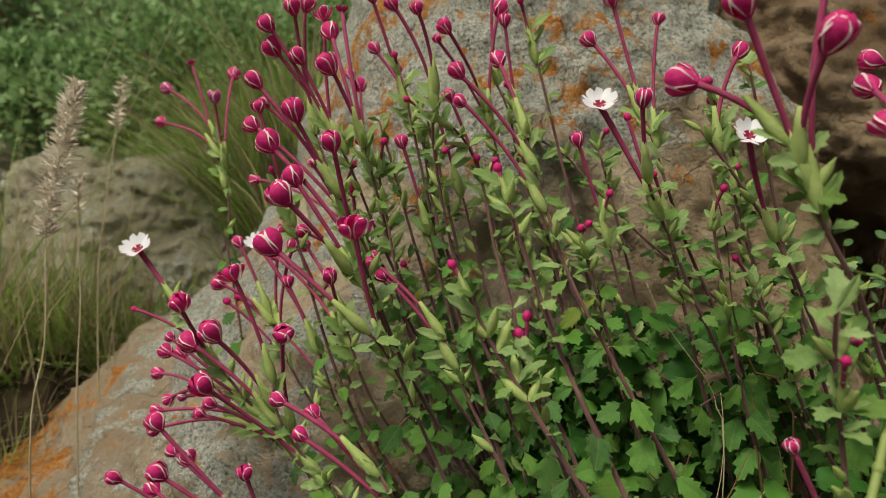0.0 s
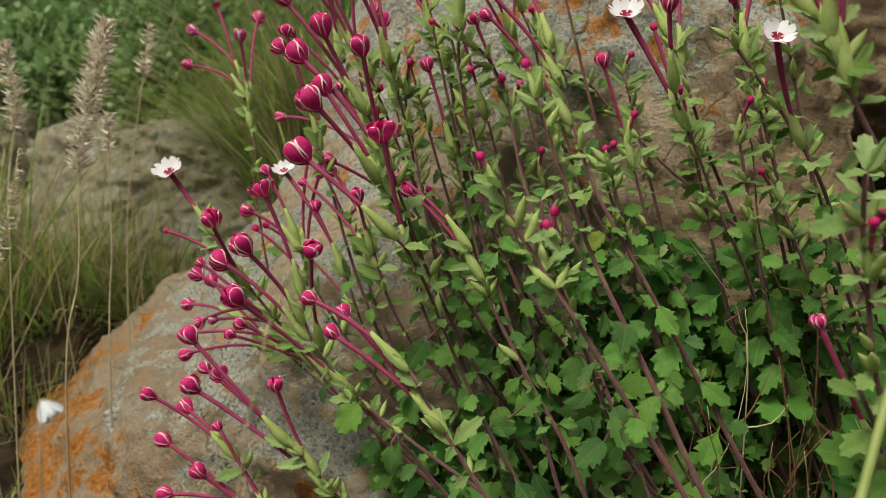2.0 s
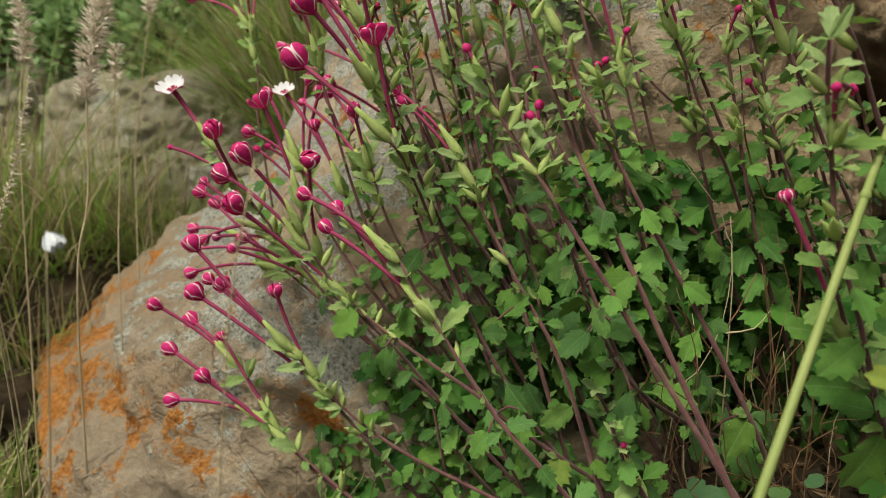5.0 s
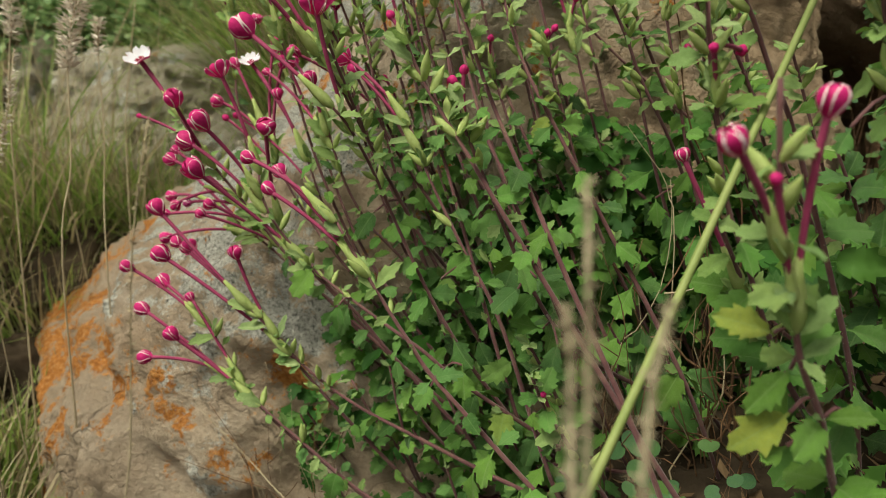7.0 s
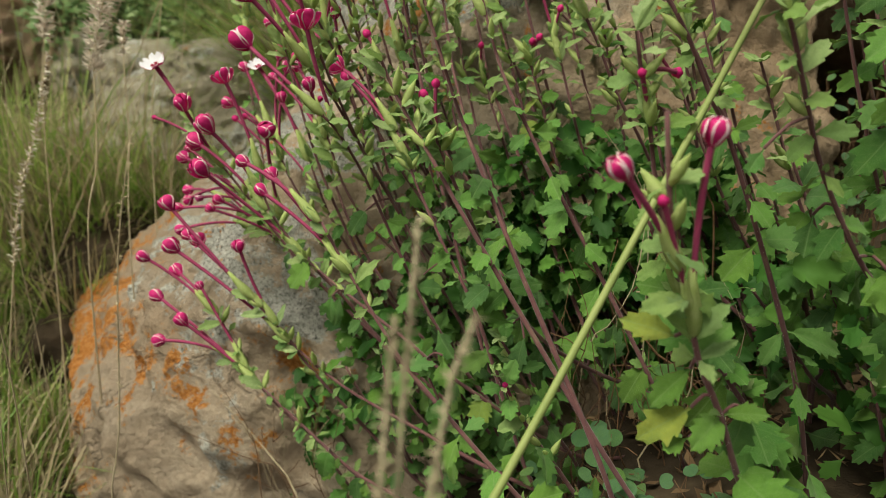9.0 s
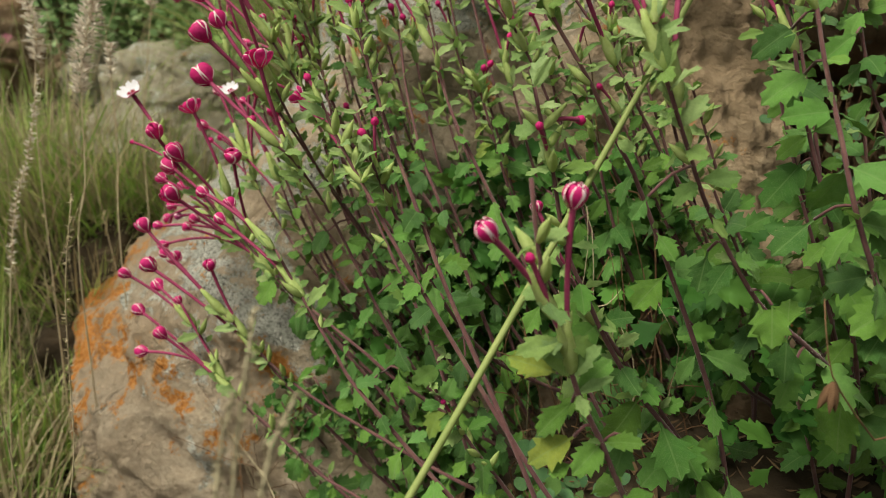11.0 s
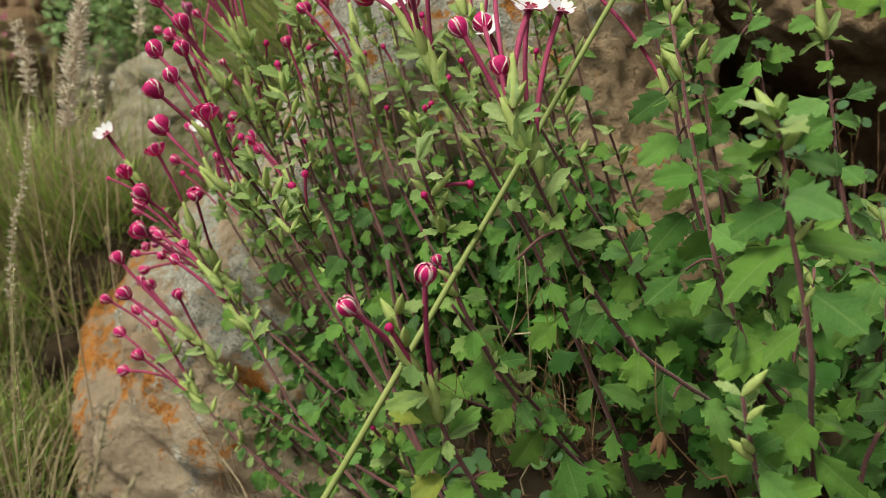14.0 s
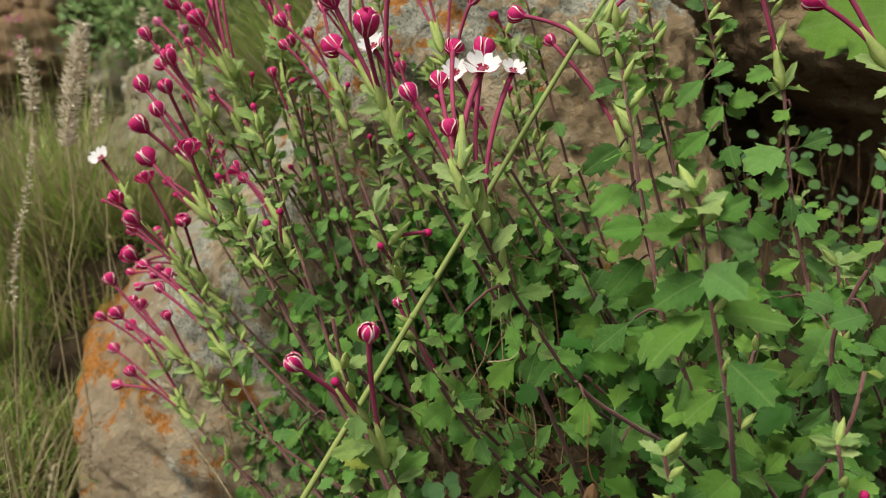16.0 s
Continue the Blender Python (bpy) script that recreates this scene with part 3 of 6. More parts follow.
# short pale tufts on the ledge between the slab and the boulder
for i, (x, y, c, h, s, dry) in enumerate([
        (-0.35, 0.76, 300, 0.10, 0.035, 0.35), (-0.40, 0.80, 340, 0.13, 0.04, 0.45), (-0.31, 0.78, 260, 0.11, 0.03, 0.4), (-0.46, 0.74, 320, 0.13, 0.04, 0.4), (-0.52, 0.70, 320, 0.15, 0.05, 0.4), (-0.27, 0.80, 240, 0.13, 0.03, 0.3),
        (-0.45, 0.64, 260, 0.12, 0.04, 0.4), (-0.21, 0.86, 320, 0.20, 0.04, 0.2), (-0.17, 1.10, 420, 0.34, 0.07, 0.25), (-0.26, 1.18, 400, 0.34, 0.08, 0.25), (-0.30, 1.25, 380, 0.30, 0.09, 0.25), (-0.05, 1.1, 320, 0.46, 0.12, 0.3),
        (-0.42, 0.54, 300, 0.12, 0.05, 0.35), (-0.40, 0.46, 260, 0.14, 0.05, 0.5), (-0.50, 0.48, 320, 0.18, 0.06, 0.35), (-0.58, 0.62, 320, 0.17, 0.07, 0.35), (-0.36, 0.36, 190, 0.12, 0.05, 0.6), (-0.45, 0.32, 260, 0.17, 0.06, 0.45),
        (-0.62, 0.80, 220, 0.13, 0.07, 0.5), (-0.55, 0.88, 140, 0.10, 0.05, 0.5), (-0.70, 0.66, 240, 0.16, 0.08, 0.45), (-0.78, 0.86, 220, 0.15, 0.1, 0.5), (-0.42, 1.3, 300, 0.30, 0.1, 0.4)]):
    tuft(x, y, c, h, s, dry, 100 + i)
for i, (x, y, c, h, s, dry, lean) in enumerate([(-0.20, 0.99, 280, 0.34, 0.06, 0.25, (-0.5, -0.2)), (-0.30, 1.16, 260, 0.34, 0.07, 0.3, (-0.4, -0.1)), (-0.60, 0.74, 150, 0.17, 0.06, 0.7, (0.4, -0.2)),
                                                (-0.64, 0.60, 180, 0.18, 0.07, 0.7, (0.4, 0.0)), (-0.80, 1.0, 160, 0.17, 0.10, 0.6, (0.3, 0.0))]):
    tuft(x, y, c, h, s, dry, 150 + i, lean)
for i in range(36):
    x, y = g.uniform(-1.9, 0.1), g.uniform(1.0, 2.0)
    if (-0.70 < x < -0.1 and y < 1.22) or (x < -0.82 and y < 1.5):
        continue
    tuft(x, y, 110, g.uniform(0.12, 0.24), 0.10, g.uniform(0.35, 0.75), 200 + i)
for i in range(26):
    x, y = g.uniform(-0.95, -0.36), g.uniform(0.28, 0.9)
    if x > -0.56 and y > 0.52:
        continue
    tuft(x, y, 160, g.uniform(0.10, 0.2), 0.07, g.uniform(0.25, 0.6), 300 + i)
# green clump rooted on the slab, fanning out beside the boulder
for i, (x, y, z, c, h, lean) in enumerate([(-0.245, 0.90, 0.24, 190, 0.21, (-0.6, -0.1)), (-0.215, 0.93, 0.27, 200, 0.24, (-0.45, -0.2)), (-0.19, 0.96, 0.29, 180, 0.26, (-0.25, 0.0)), (-0.285, 0.91, 0.25, 130, 0.15, (-0.7, -0.2)), (-0.23, 0.88, 0.20, 150, 0.16, (-0.7, -0.4))]):
    tuft(x, y, c, h, 0.03, 0.35, 170 + i, lean, z)
for i, (x, y, c, h, dry) in enumerate([(-0.50, 0.77, 260, 0.19, 0.45), (-0.56, 0.74, 260, 0.20, 0.4), (-0.62, 0.78, 240, 0.18, 0.45), (-0.55, 0.82, 200, 0.17, 0.5), (-0.68, 0.74, 240, 0.18, 0.45), (-0.44, 0.81, 240, 0.17, 0.45), (-0.38, 0.83, 200, 0.15, 0.4)]):
    tuft(x, y, c, h, 0.05, dry, 180 + i, (0.1, -0.1))
# sparse wisps before the slab
for i, (x, y, c, h, dry) in enumerate([(-0.52, 0.74, 60, 0.30, 0.55), (-0.58, 0.80, 60, 0.32, 0.6), (-0.64, 0.72, 60, 0.30, 0.55), (-0.47, 0.79, 50, 0.26, 0.5), (-0.42, 0.77, 44, 0.22, 0.5), (-0.70, 0.80, 50, 0.30, 0.6)]):
    tuft(x, y, c, h, 0.045, dry, 190 + i, (0.15, -0.1))
# matted dead grass over the bank
r = random.Random(91)
vs, fs = [], []
for i in range(5200):
    x, y = r.gauss(-0.66, 0.24), r.gauss(0.70, 0.26)
    if x > -0.34 or (x > -0.46 and 0.42 < y < 0.70):
        continue
    p = Vector(on_ground(x, y, r.uniform(0.0, 0.012)))
    a = r.uniform(0, 6.28)
    blade(vs, fs, p, Vector((math.cos(a), math.sin(a), 0)) * r.uniform(0.5, 1.4), r.uniform(0.03, 0.08), r.uniform(0.0006, 0.0016), r, r.uniform(0.2, 1.0))
tagged(new("dead_grass", mesh("dead_grass", vs, fs, [DRYBLADE])), "matted straw-coloured dead grass over the bank", "grass", kind="stuff")
# loose straw leaning every way through the grass
for i in range(46):
    x, y = g.uniform(-0.95, -0.30), g.uniform(0.42, 1.0)
    if x > -0.52 and y < 0.64:
        continue
    a = Vector(on_ground(x, y, -0.01))
    tip = a + Vector((g.uniform(-0.10, 0.14), g.uniform(-0.05, 0.05), g.uniform(0.16, 0.36)))
    root = thing("grass_stalk", a, "thin bare straw-coloured grass stalk", "grass stalk", "straw stalks in the grass")
    vs, fs = tube_geo([p - a for p in smooth_path([a, a.lerp(tip, 0.5) + Vector((g.uniform(-0.015, 0.015), 0, 0.012)), tip], 0.03)], lambda t: 0.0009 - 0.0006 * t, 5)
    part("culm", mesh("culm", vs, fs, [STRAW if i % 3 else STALK]), root)


# ---------------------------------------------------------------- leaves, buds and flowers of the main plant
def leaf_mesh(seed, teeth, width, fold, droop, mat, cut=0.30, petiole=0.10, wedge=0.0):
    """Unit leaf along +y: blade with a blunt or wedge-shaped base, coarse teeth and a toothed tip, folded, rippled and bent down."""
    r = random.Random(seed)
    blunt = [(0.0, 0.30), (0.03, 0.62), (0.12, 0.86), (0.30, 1.0), (0.50, 0.97), (0.72, 0.78), (0.88, 0.52), (1.0, 0.25)]
    tapered = [(0.0, 0.06), (0.12, 0.20), (0.30, 0.52), (0.45, 0.86), (0.58, 1.0), (0.72, 0.88), (0.88, 0.56), (1.0, 0.28)]
    rows = [(0.0, 0.018, 0.0), (petiole, 0.026, 0.0)]
    first = petiole + 0.02 + wedge * 0.22 * (1 - petiole)
    for y in [petiole + 0.02] + ([petiole + 0.5 * wedge * 0.22] if wedge > 0.5 else []):
        s = (y - petiole) / (0.93 - petiole)
        rows.append((y, width * ((1 - wedge) * lerp_table(s, blunt) + wedge * lerp_table(s, tapered)), 0.0))
    for k in range(teeth):
        a = first + (0.90 - first) * (k + 0.18) / teeth
        t = first + (0.90 - first) * (k + 0.82) / teeth
        for y, c in ((a, 1 - cut * (0.4 if k == 0 else 1.0)), (t, 1.0)):
            s = (y - petiole) / (0.93 - petiole)
            w = width * ((1 - wedge) * lerp_table(s, blunt) + wedge * lerp_table(s, tapered)) * c
            rows.append((y, max(w, 0.03) * r.uniform(0.93, 1.07), 0.05 if c == 1 else -0.015))
    rows.append((0.925, 0.24 * width, 0.0))
    rows.append((1.0, 0.012, 0.0))
    us = (-1, -0.7, -0.35, 0, 0.35, 0.7, 1)
    ph, wave = r.uniform(0, 6.28), r.uniform(0.03, 0.07)
    twist = r.uniform(-0.25, 0.25)
    vs, fs = [], []
    for y, w, fwd in rows:
        tip = [r.uniform(-0.025, 0.025), r.uniform(-0.025, 0.025)]
        for u in us:
            x = u * w
            yy = y + fwd * abs(u) ** 2
            z = fold * abs(x) * (1 - 0.5 * abs(u)) - droop * yy * yy + (tip[u > 0] if abs(u) == 1 else 0) - 0.018 * (u == 0)
            z += wave * math.sin(13 * yy + ph + (1.8 if u > 0 else 0)) * abs(u) ** 1.5 * min(1, w * 4) + twist * x * yy
            vs.append((x, yy, z))
    K = len(us)
    for i in range(len(rows) - 1):
        for j in range(K - 1):
            fs.append((i * K + j, i * K + j + 1, (i + 1) * K + j + 1, (i + 1) * K + j))
    return mesh("leaf", vs, fs, [mat])


LEAVES = [leaf_mesh(s, t, w, f, d, LEAF, 0.30, p, g) for s, t, w, f, d, p, g in
          [(1, 4, 0.38, 0.30, 0.22, 0.12, 0.3), (2, 3, 0.36, 0.45, 0.34, 0.20, 1.0), (3, 3, 0.42, 0.18, 0.15, 0.15, 0.5), (4, 4, 0.34, 0.50, 0.40, 0.16, 0.8), (5, 4, 0.40, 0.25, 0.45, 0.10, 0.2),
           (6, 3, 0.36, 0.35, 0.05, 0.22, 1.0), (7, 4, 0.42, 0.15, 0.30, 0.12, 0.4), (8, 3, 0.38, -0.15, 0.30, 0.18, 0.9), (9, 3, 0.38, 0.40, 0.55, 0.16, 0.7)]]
SLIMLEAVES = [leaf_mesh(s, t, w, f, d, UPPERLEAF, 0.30, 0.12, g) for s, t, w, f, d, g in [(11, 3, 0.30, 0.3, 0.25, 0.8), (12, 2, 0.26, 0.5, 0.5, 1.0), (13, 3, 0.30, 0.2, 0.1, 1.0), (14, 3, 0.34, 0.3, 0.35, 0.6)]]
BRACTS = [leaf_mesh(s, t, w, f, d, BRACT, 0.26, 0.06, g) for s, t, w, f, d, g in [(21, 2, 0.22, 0.5, 0.25, 0.5), (22, 3, 0.30, 0.4, 0.3, 0.7), (23, 2, 0.20, 0.5, 0.1, 0.4), (24, 3, 0.28, 0.3, 0.5, 0.8)]]


CLOSED = [(0.0, 0.11, 0.0), (0.10, 0.18, 0.09), (0.24, 0.305, 0.24), (0.40, 0.41, 0.44), (0.55, 0.465, 0.62), (0.68, 0.455, 0.79), (0.79, 0.40, 0.92), (0.88, 0.31, 1.01), (0.94, 0.22, 1.06), (1.0, 0.13, 1.08)]
TULIP = [(0.0, 0.11, 0.0), (0.10, 0.18, 0.09), (0.24, 0.305, 0.24), (0.40, 0.41, 0.44), (0.55, 0.47, 0.62), (0.68, 0.475, 0.79), (0.79, 0.44, 0.93), (0.88, 0.37, 1.02), (0.94, 0.31, 1.07), (1.0, 0.25, 1.09)]


def petal_mesh(seed, tall=1.1, broad=46.0, twist=0.25, lift=1.0, gape=0.0, mats=None, rim=0.81):
    """One petal of a closed bud about one unit across: a shield-shaped crimson scale with a thin white rolled edge."""
    us = [-1, -rim, -0.45, 0.0, 0.45, rim, 1]
    r = random.Random(seed)
    vs, fs, slots = [], [], []
    outline = [(0.0, 0.36), (0.3, 0.74), (0.55, 1.0), (0.72, 1.04), (0.86, 0.90), (0.95, 0.66), (1.0, 0.40)] if lift > 0.94 else [(0.0, 1.0), (0.7, 1.0), (1.0, 0.8)]
    form = TULIP if lift > 0.96 or gape > 0.1 else CLOSED
    for v, rad, hgt in form:
        wid = radians(broad) * lerp_table(v, outline)
        for u in us:
            a = u * wid + twist * (v - 0.3)
            flat = 1.0 + 0.06 * math.cos(u * 1.5)
            edge = (0.02 if abs(u) == rim else 0.05 if abs(u) == 1 else 0.0) * min(1.0, v * 5)
            rr = rad * lift * flat + edge + 0.025 * u + gape * v * v
            hh = hgt - 0.04 * v * abs(u) ** 3 + (0.025 * r.uniform(-1, 1) if v > 0.6 else 0)
            vs.append((rr * math.cos(a), rr * math.sin(a), hh * tall))
    K, N = len(us), len(form)
    for j in range(N - 1):
        for i in range(K - 1):
            fs.append((j * K + i, j * K + i + 1, (j + 1) * K + i + 1, (j + 1) * K + i))
            slots.append(1 if (i in (0, K - 2) and j > 0) or j == N - 2 else 0)
    return mesh("petal", vs, fs, mats or [PETAL, RIM if lift > 0.94 else PETAL], slots)


# per form: outer petals (three) and the two broad inner ones that they wrap
PETALS = {"bud": [petal_mesh(1, 1.00, 47, 0.65, 1.0, 0.03), petal_mesh(2, 1.05, 42, -0.15, 1.0, 0.02), petal_mesh(3, 1.10, 96, 0.2, 0.92)],
          "ball": [petal_mesh(4, 0.94, 60, 0.6, 1.0, 0.03), petal_mesh(5, 0.99, 54, 0.0, 1.0, 0.02), petal_mesh(6, 1.02, 98, 0.3, 0.92)],
          "curl": [petal_mesh(7, 0.95, 34, 0.5, 0.95, 0.22), petal_mesh(8, 0.86, 38, -0.3, 0.95, 0.30), petal_mesh(9, 0.9, 80, 0.3, 0.84, 0.05)],
          "half": [petal_mesh(10, 1.02, 38, 0.15, 0.955, rim=0.70), petal_mesh(11, 1.05, 34, 0.25, 0.95, rim=0.66), petal_mesh(12, 1.0, 75, 0.2, 0.9)],
          "old": [petal_mesh(13, 1.0, 56, 0.5, 1.0, 0.0, [PETAL_OLD, RIM]), petal_mesh(14, 1.1, 50, 0.1, 0.95, 0.1, [PETAL_OLD, RIM]), petal_mesh(15, 1.0, 90, 0.3, 0.9, 0.0, [PETAL_OLD, PETAL_OLD])]}


def open_petal_mesh():
    """Heart-shaped petal along +y: white face above, crimson back below."""
    rows = [(0.0, 0.07, 0), (0.17, 0.17, 0), (0.33, 0.29, 0.0), (0.56, 0.40, 0.03), (0.76, 0.46, 0.09), (0.92, 0.44, 0.17), (1.0, 0.31, 0.22)]
    vs, fs, slots = [], [], []
    for layer in (0, 1):
        b = len(vs)
        for y, w, notch in rows:
            for u in (-1, -0.55, 0, 0.55, 1):
                yy = y - (notch if u == 0 else 0) - (0.06 * y if abs(u) == 1 else 0)
                vs.append((u * w, yy, 0.25 * yy * yy - 0.12 * abs(u) * w - (0.025 if layer else 0)))
        for i in range(len(rows) - 1):
            for j in range(4):
                q = (b + i * 5 + j, b + i * 5 + j + 1, b + i * 5 + j + 6, b + i * 5 + j + 5)
                fs.append(q[::-1] if layer else q)
                slots.append(1 if layer else 2 if i == 0 or (i == 1 and j in (1, 2)) else 0)
    return mesh("petal", vs, fs, [WHITE, PETAL, EYE], slots)


OPENPETAL = open_petal_mesh()


def spindle_mesh(name, mat, sides, rows, lobes=0.0):
    vs, fs = [], []
    for y, w in rows:
        for s in range(sides):
            a = 2 * math.pi * s / sides
            k = w * (1 + (0.14 if s % 2 else -0.06))
            vs.append((k * math.cos(a), k * math.sin(a), y + (lobes if y > 0.9 and s % 4 == 0 else 0)))
    for i in range(len(rows) - 1):
        for s in range(sides):
            t = (s + 1) % sides
            fs.append((i * sides + s, i * sides + t, (i + 1) * sides + t, (i + 1) * sides + s))
    fs.append(tuple((len(rows) - 1) * sides + s for s in range(sides)))
    return mesh(name, vs, fs, [mat])


CALYXMESH = spindle_mesh("calyx", CALYX, 12, [(0, 0.06), (0.10, 0.14), (0.3, 0.20), (0.55, 0.19), (0.8, 0.13), (1.0, 0.095)], 0.2)
YOUNGCALYX = spindle_mesh("calyx", CALYX, 10, [(0, 0.05), (0.15, 0.13), (0.4, 0.18), (0.65, 0.15), (0.85, 0.075), (1.0, 0.012)])
TINYBUD = spindle_mesh("bud_tip", PETAL, 10, [(0, 0.3), (0.25, 0.48), (0.6, 0.5), (0.9, 0.34), (1.1, 0.1)])


def z_frame(d):
    return d.to_track_quat("Z", "Y").to_matrix().to_4x4()


def flower(root, base, head, direction, tip, size, form):
    """A long-tubed flower from the stem's head to its bud; base is the shoot's root place."""
    h, e = head - base, tip - base
    reach = (e - h).length
    ctrl = h + direction * reach * 0.24 + (e - h) * 0.28
    path = [h * (1 - t) ** 2 + ctrl * 2 * t * (1 - t) + e * t * t for t in [i / 12 for i in range(13)]]
    ax = (path[-1] - path[-2]).normalized()
    tiny = form == "tiny"
    r0 = 0.0006 if tiny else 0.0008
    r1 = 0.0009 if tiny else 0.0007 + 0.045 * size
    vs, fs = tube_geo(path, lambda t: r0 + (r1 - r0) * t, 8)
    fl = part("flower", mesh("flower_tube", vs, fs, [TUBE]), root,
              label={"white": "open white flower on a crimson tube", "tiny": "tiny young crimson bud", "old": "fading magenta flower"}.get(form, "crimson bud with white petal edges on a long tube"))
    cl = min(0.0165, reach * 0.42) if not tiny else min(0.011, max(0.006, reach * 0.7))
    k = max(1, min(11, int(12 * cl / reach * 0.6)))
    cd = (path[k] - path[0]).normalized()
    part("calyx", CALYXMESH, fl, Matrix.Translation(h) @ z_frame(cd) @ Matrix.Diagonal((cl * 0.72, cl * 0.72, cl * 1.08, 1)), "pale green ribbed calyx")
    place = Matrix.Translation(e - ax * size * 0.45) @ z_frame(ax)
    if form == "tiny":
        part("bud_tip", TINYBUD, fl, Matrix.Translation(e - ax * size * 0.5) @ z_frame(ax) @ Matrix.Scale(size, 4), "crimson bud tip")
    elif form in ("white", "bloom"):
        face = (ax * 0.35 + Vector((0.10, -0.66, 0.62))).normalized() if form == "white" else (ax + Vector((0.05, -0.20, 0.15))).normalized()
        place = Matrix.Translation(e) @ z_frame(face)
        for i in range(5):
            m = place @ Matrix.Rotation(radians(72 * i + 20), 4, "Z") @ Matrix.Rotation(radians((14 if form == "white" else 22) + rnd.uniform(-8, 8)), 4, "X") @ Matrix.Scale(size * 0.52, 4)
            part("petal", OPENPETAL, fl, m, "white heart-shaped petal, crimson beneath")
    else:
        outer_a, outer_b, inner = PETALS[form]
        a0 = rnd.uniform(0, 360)
        sq = rnd.uniform(0.92, 1.1)
        lean = Matrix.Rotation(radians(rnd.uniform(-10, 10)), 4, "X") @ Matrix.Rotation(radians(rnd.uniform(-10, 10)), 4, "Y")
        scale = Matrix.Diagonal((size, size, size * sq, 1))
        angles = [(outer_a, 0), (outer_b, 95), (outer_a, 185), (outer_b, 275), (inner, 60), (inner, 240)]
        if form in ("curl", "half"):
            angles = [(outer_a, 0), (outer_b, 72), (outer_a, 144), (outer_b, 216), (outer_a, 288), (inner, 40), (inner, 220)]
        for data, turn in angles:
            m = place @ lean @ Matrix.Rotation(radians(a0 + turn + rnd.uniform(-9, 9)), 4, "Z")
            if data is not inner:
                m = m @ Matrix.Rotation(radians(rnd.uniform(-2, 9) + (rnd.uniform(0, 16) if form == "curl" else 0)), 4, "Y")
            part("petal", data, fl, m @ scale)
    return fl


def put_leaf(root, base, p, out, up, length, kinds, name="leaf"):
    m = Matrix.Translation(p - base) @ frame_of(out, up) @ Matrix.Diagonal((length * rnd.uniform(0.9, 1.12), length, length, 1))
    return part(name, rnd.choice(kinds), root, m)


LIGHTWARD = Vector((-0.12, -0.62, 0.75))


def leaves_along(root, base, path, lf, bushy, flowering, limit):
    """Opposite leaf pairs along a path that runs from tip to root, with small axillary leaves."""
    s, nxt, k = 0.0, (0.002 if not flowering else 0.007), rnd.randint(0, 1)
    for i in range(len(path) - 1):
        s += (path[i + 1] - path[i]).length
        if s < nxt:
            continue
        if s > limit:
            break
        axis = (path[i] - path[i + 1]).normalized()
        side = axis.cross(Vector((0.25, -0.9, 0.35))).normalized()
        other = axis.cross(side)
        size = lf * (1.22 if path[0].y < 0.22 and s < 0.06 else 1.0) * (min(0.0185, 0.0085 + 0.22 * s) if bushy else min(0.0085 + 0.06 * s, 0.0135) + min(0.009, max(0.0, s - 0.09) * 0.15) if flowering else min(0.0190, 0.0085 + 0.10 * s))
        for sign in (1, -1):
            if rnd.random() < 0.08:
                continue
            rad = (side if k % 2 else other) * sign
            rad = (rad + Vector((rnd.uniform(-0.35, 0.35), rnd.uniform(-0.5, 0.15), rnd.uniform(-0.25, 0.25)))).normalized()
            rise = 0.8 if s < 0.02 else rnd.uniform(0.15, 0.75) - min(0.6, s * 2.2)
            out = (rad + axis * rise + Vector((0, -0.1, -0.15 - min(0.55, s * 3.0)))).normalized()
            up = (LIGHTWARD + Vector((rnd.uniform(-1.1, 1.1), rnd.uniform(-0.8, 0.5), rnd.uniform(-0.6, 0.2))) + axis * 0.3).normalized()
            kinds = BRACTS if s < (0.007 if bushy else 0.014) else (SLIMLEAVES if s < 0.08 and flowering and not bushy else LEAVES)
            put_leaf(root, base, path[i], out, up, size * rnd.uniform(0.7, 1.2), kinds)
            if s > 0.03 and rnd.random() < (0.30 if bushy else 0.42):
                put_leaf(root, base, path[i], (rad * 0.5 + axis + Vector((rnd.uniform(-0.4, 0.4), -0.2, 0))).normalized(), up, size * rnd.uniform(0.28, 0.5), SLIMLEAVES)
        k += 1
        nxt = s + (min(0.0155, 0.006 + 0.09 * s) if bushy else min(0.0195, 0.0085 + 0.085 * s)) * rnd.uniform(0.8, 1.25)


SHOOTS = []


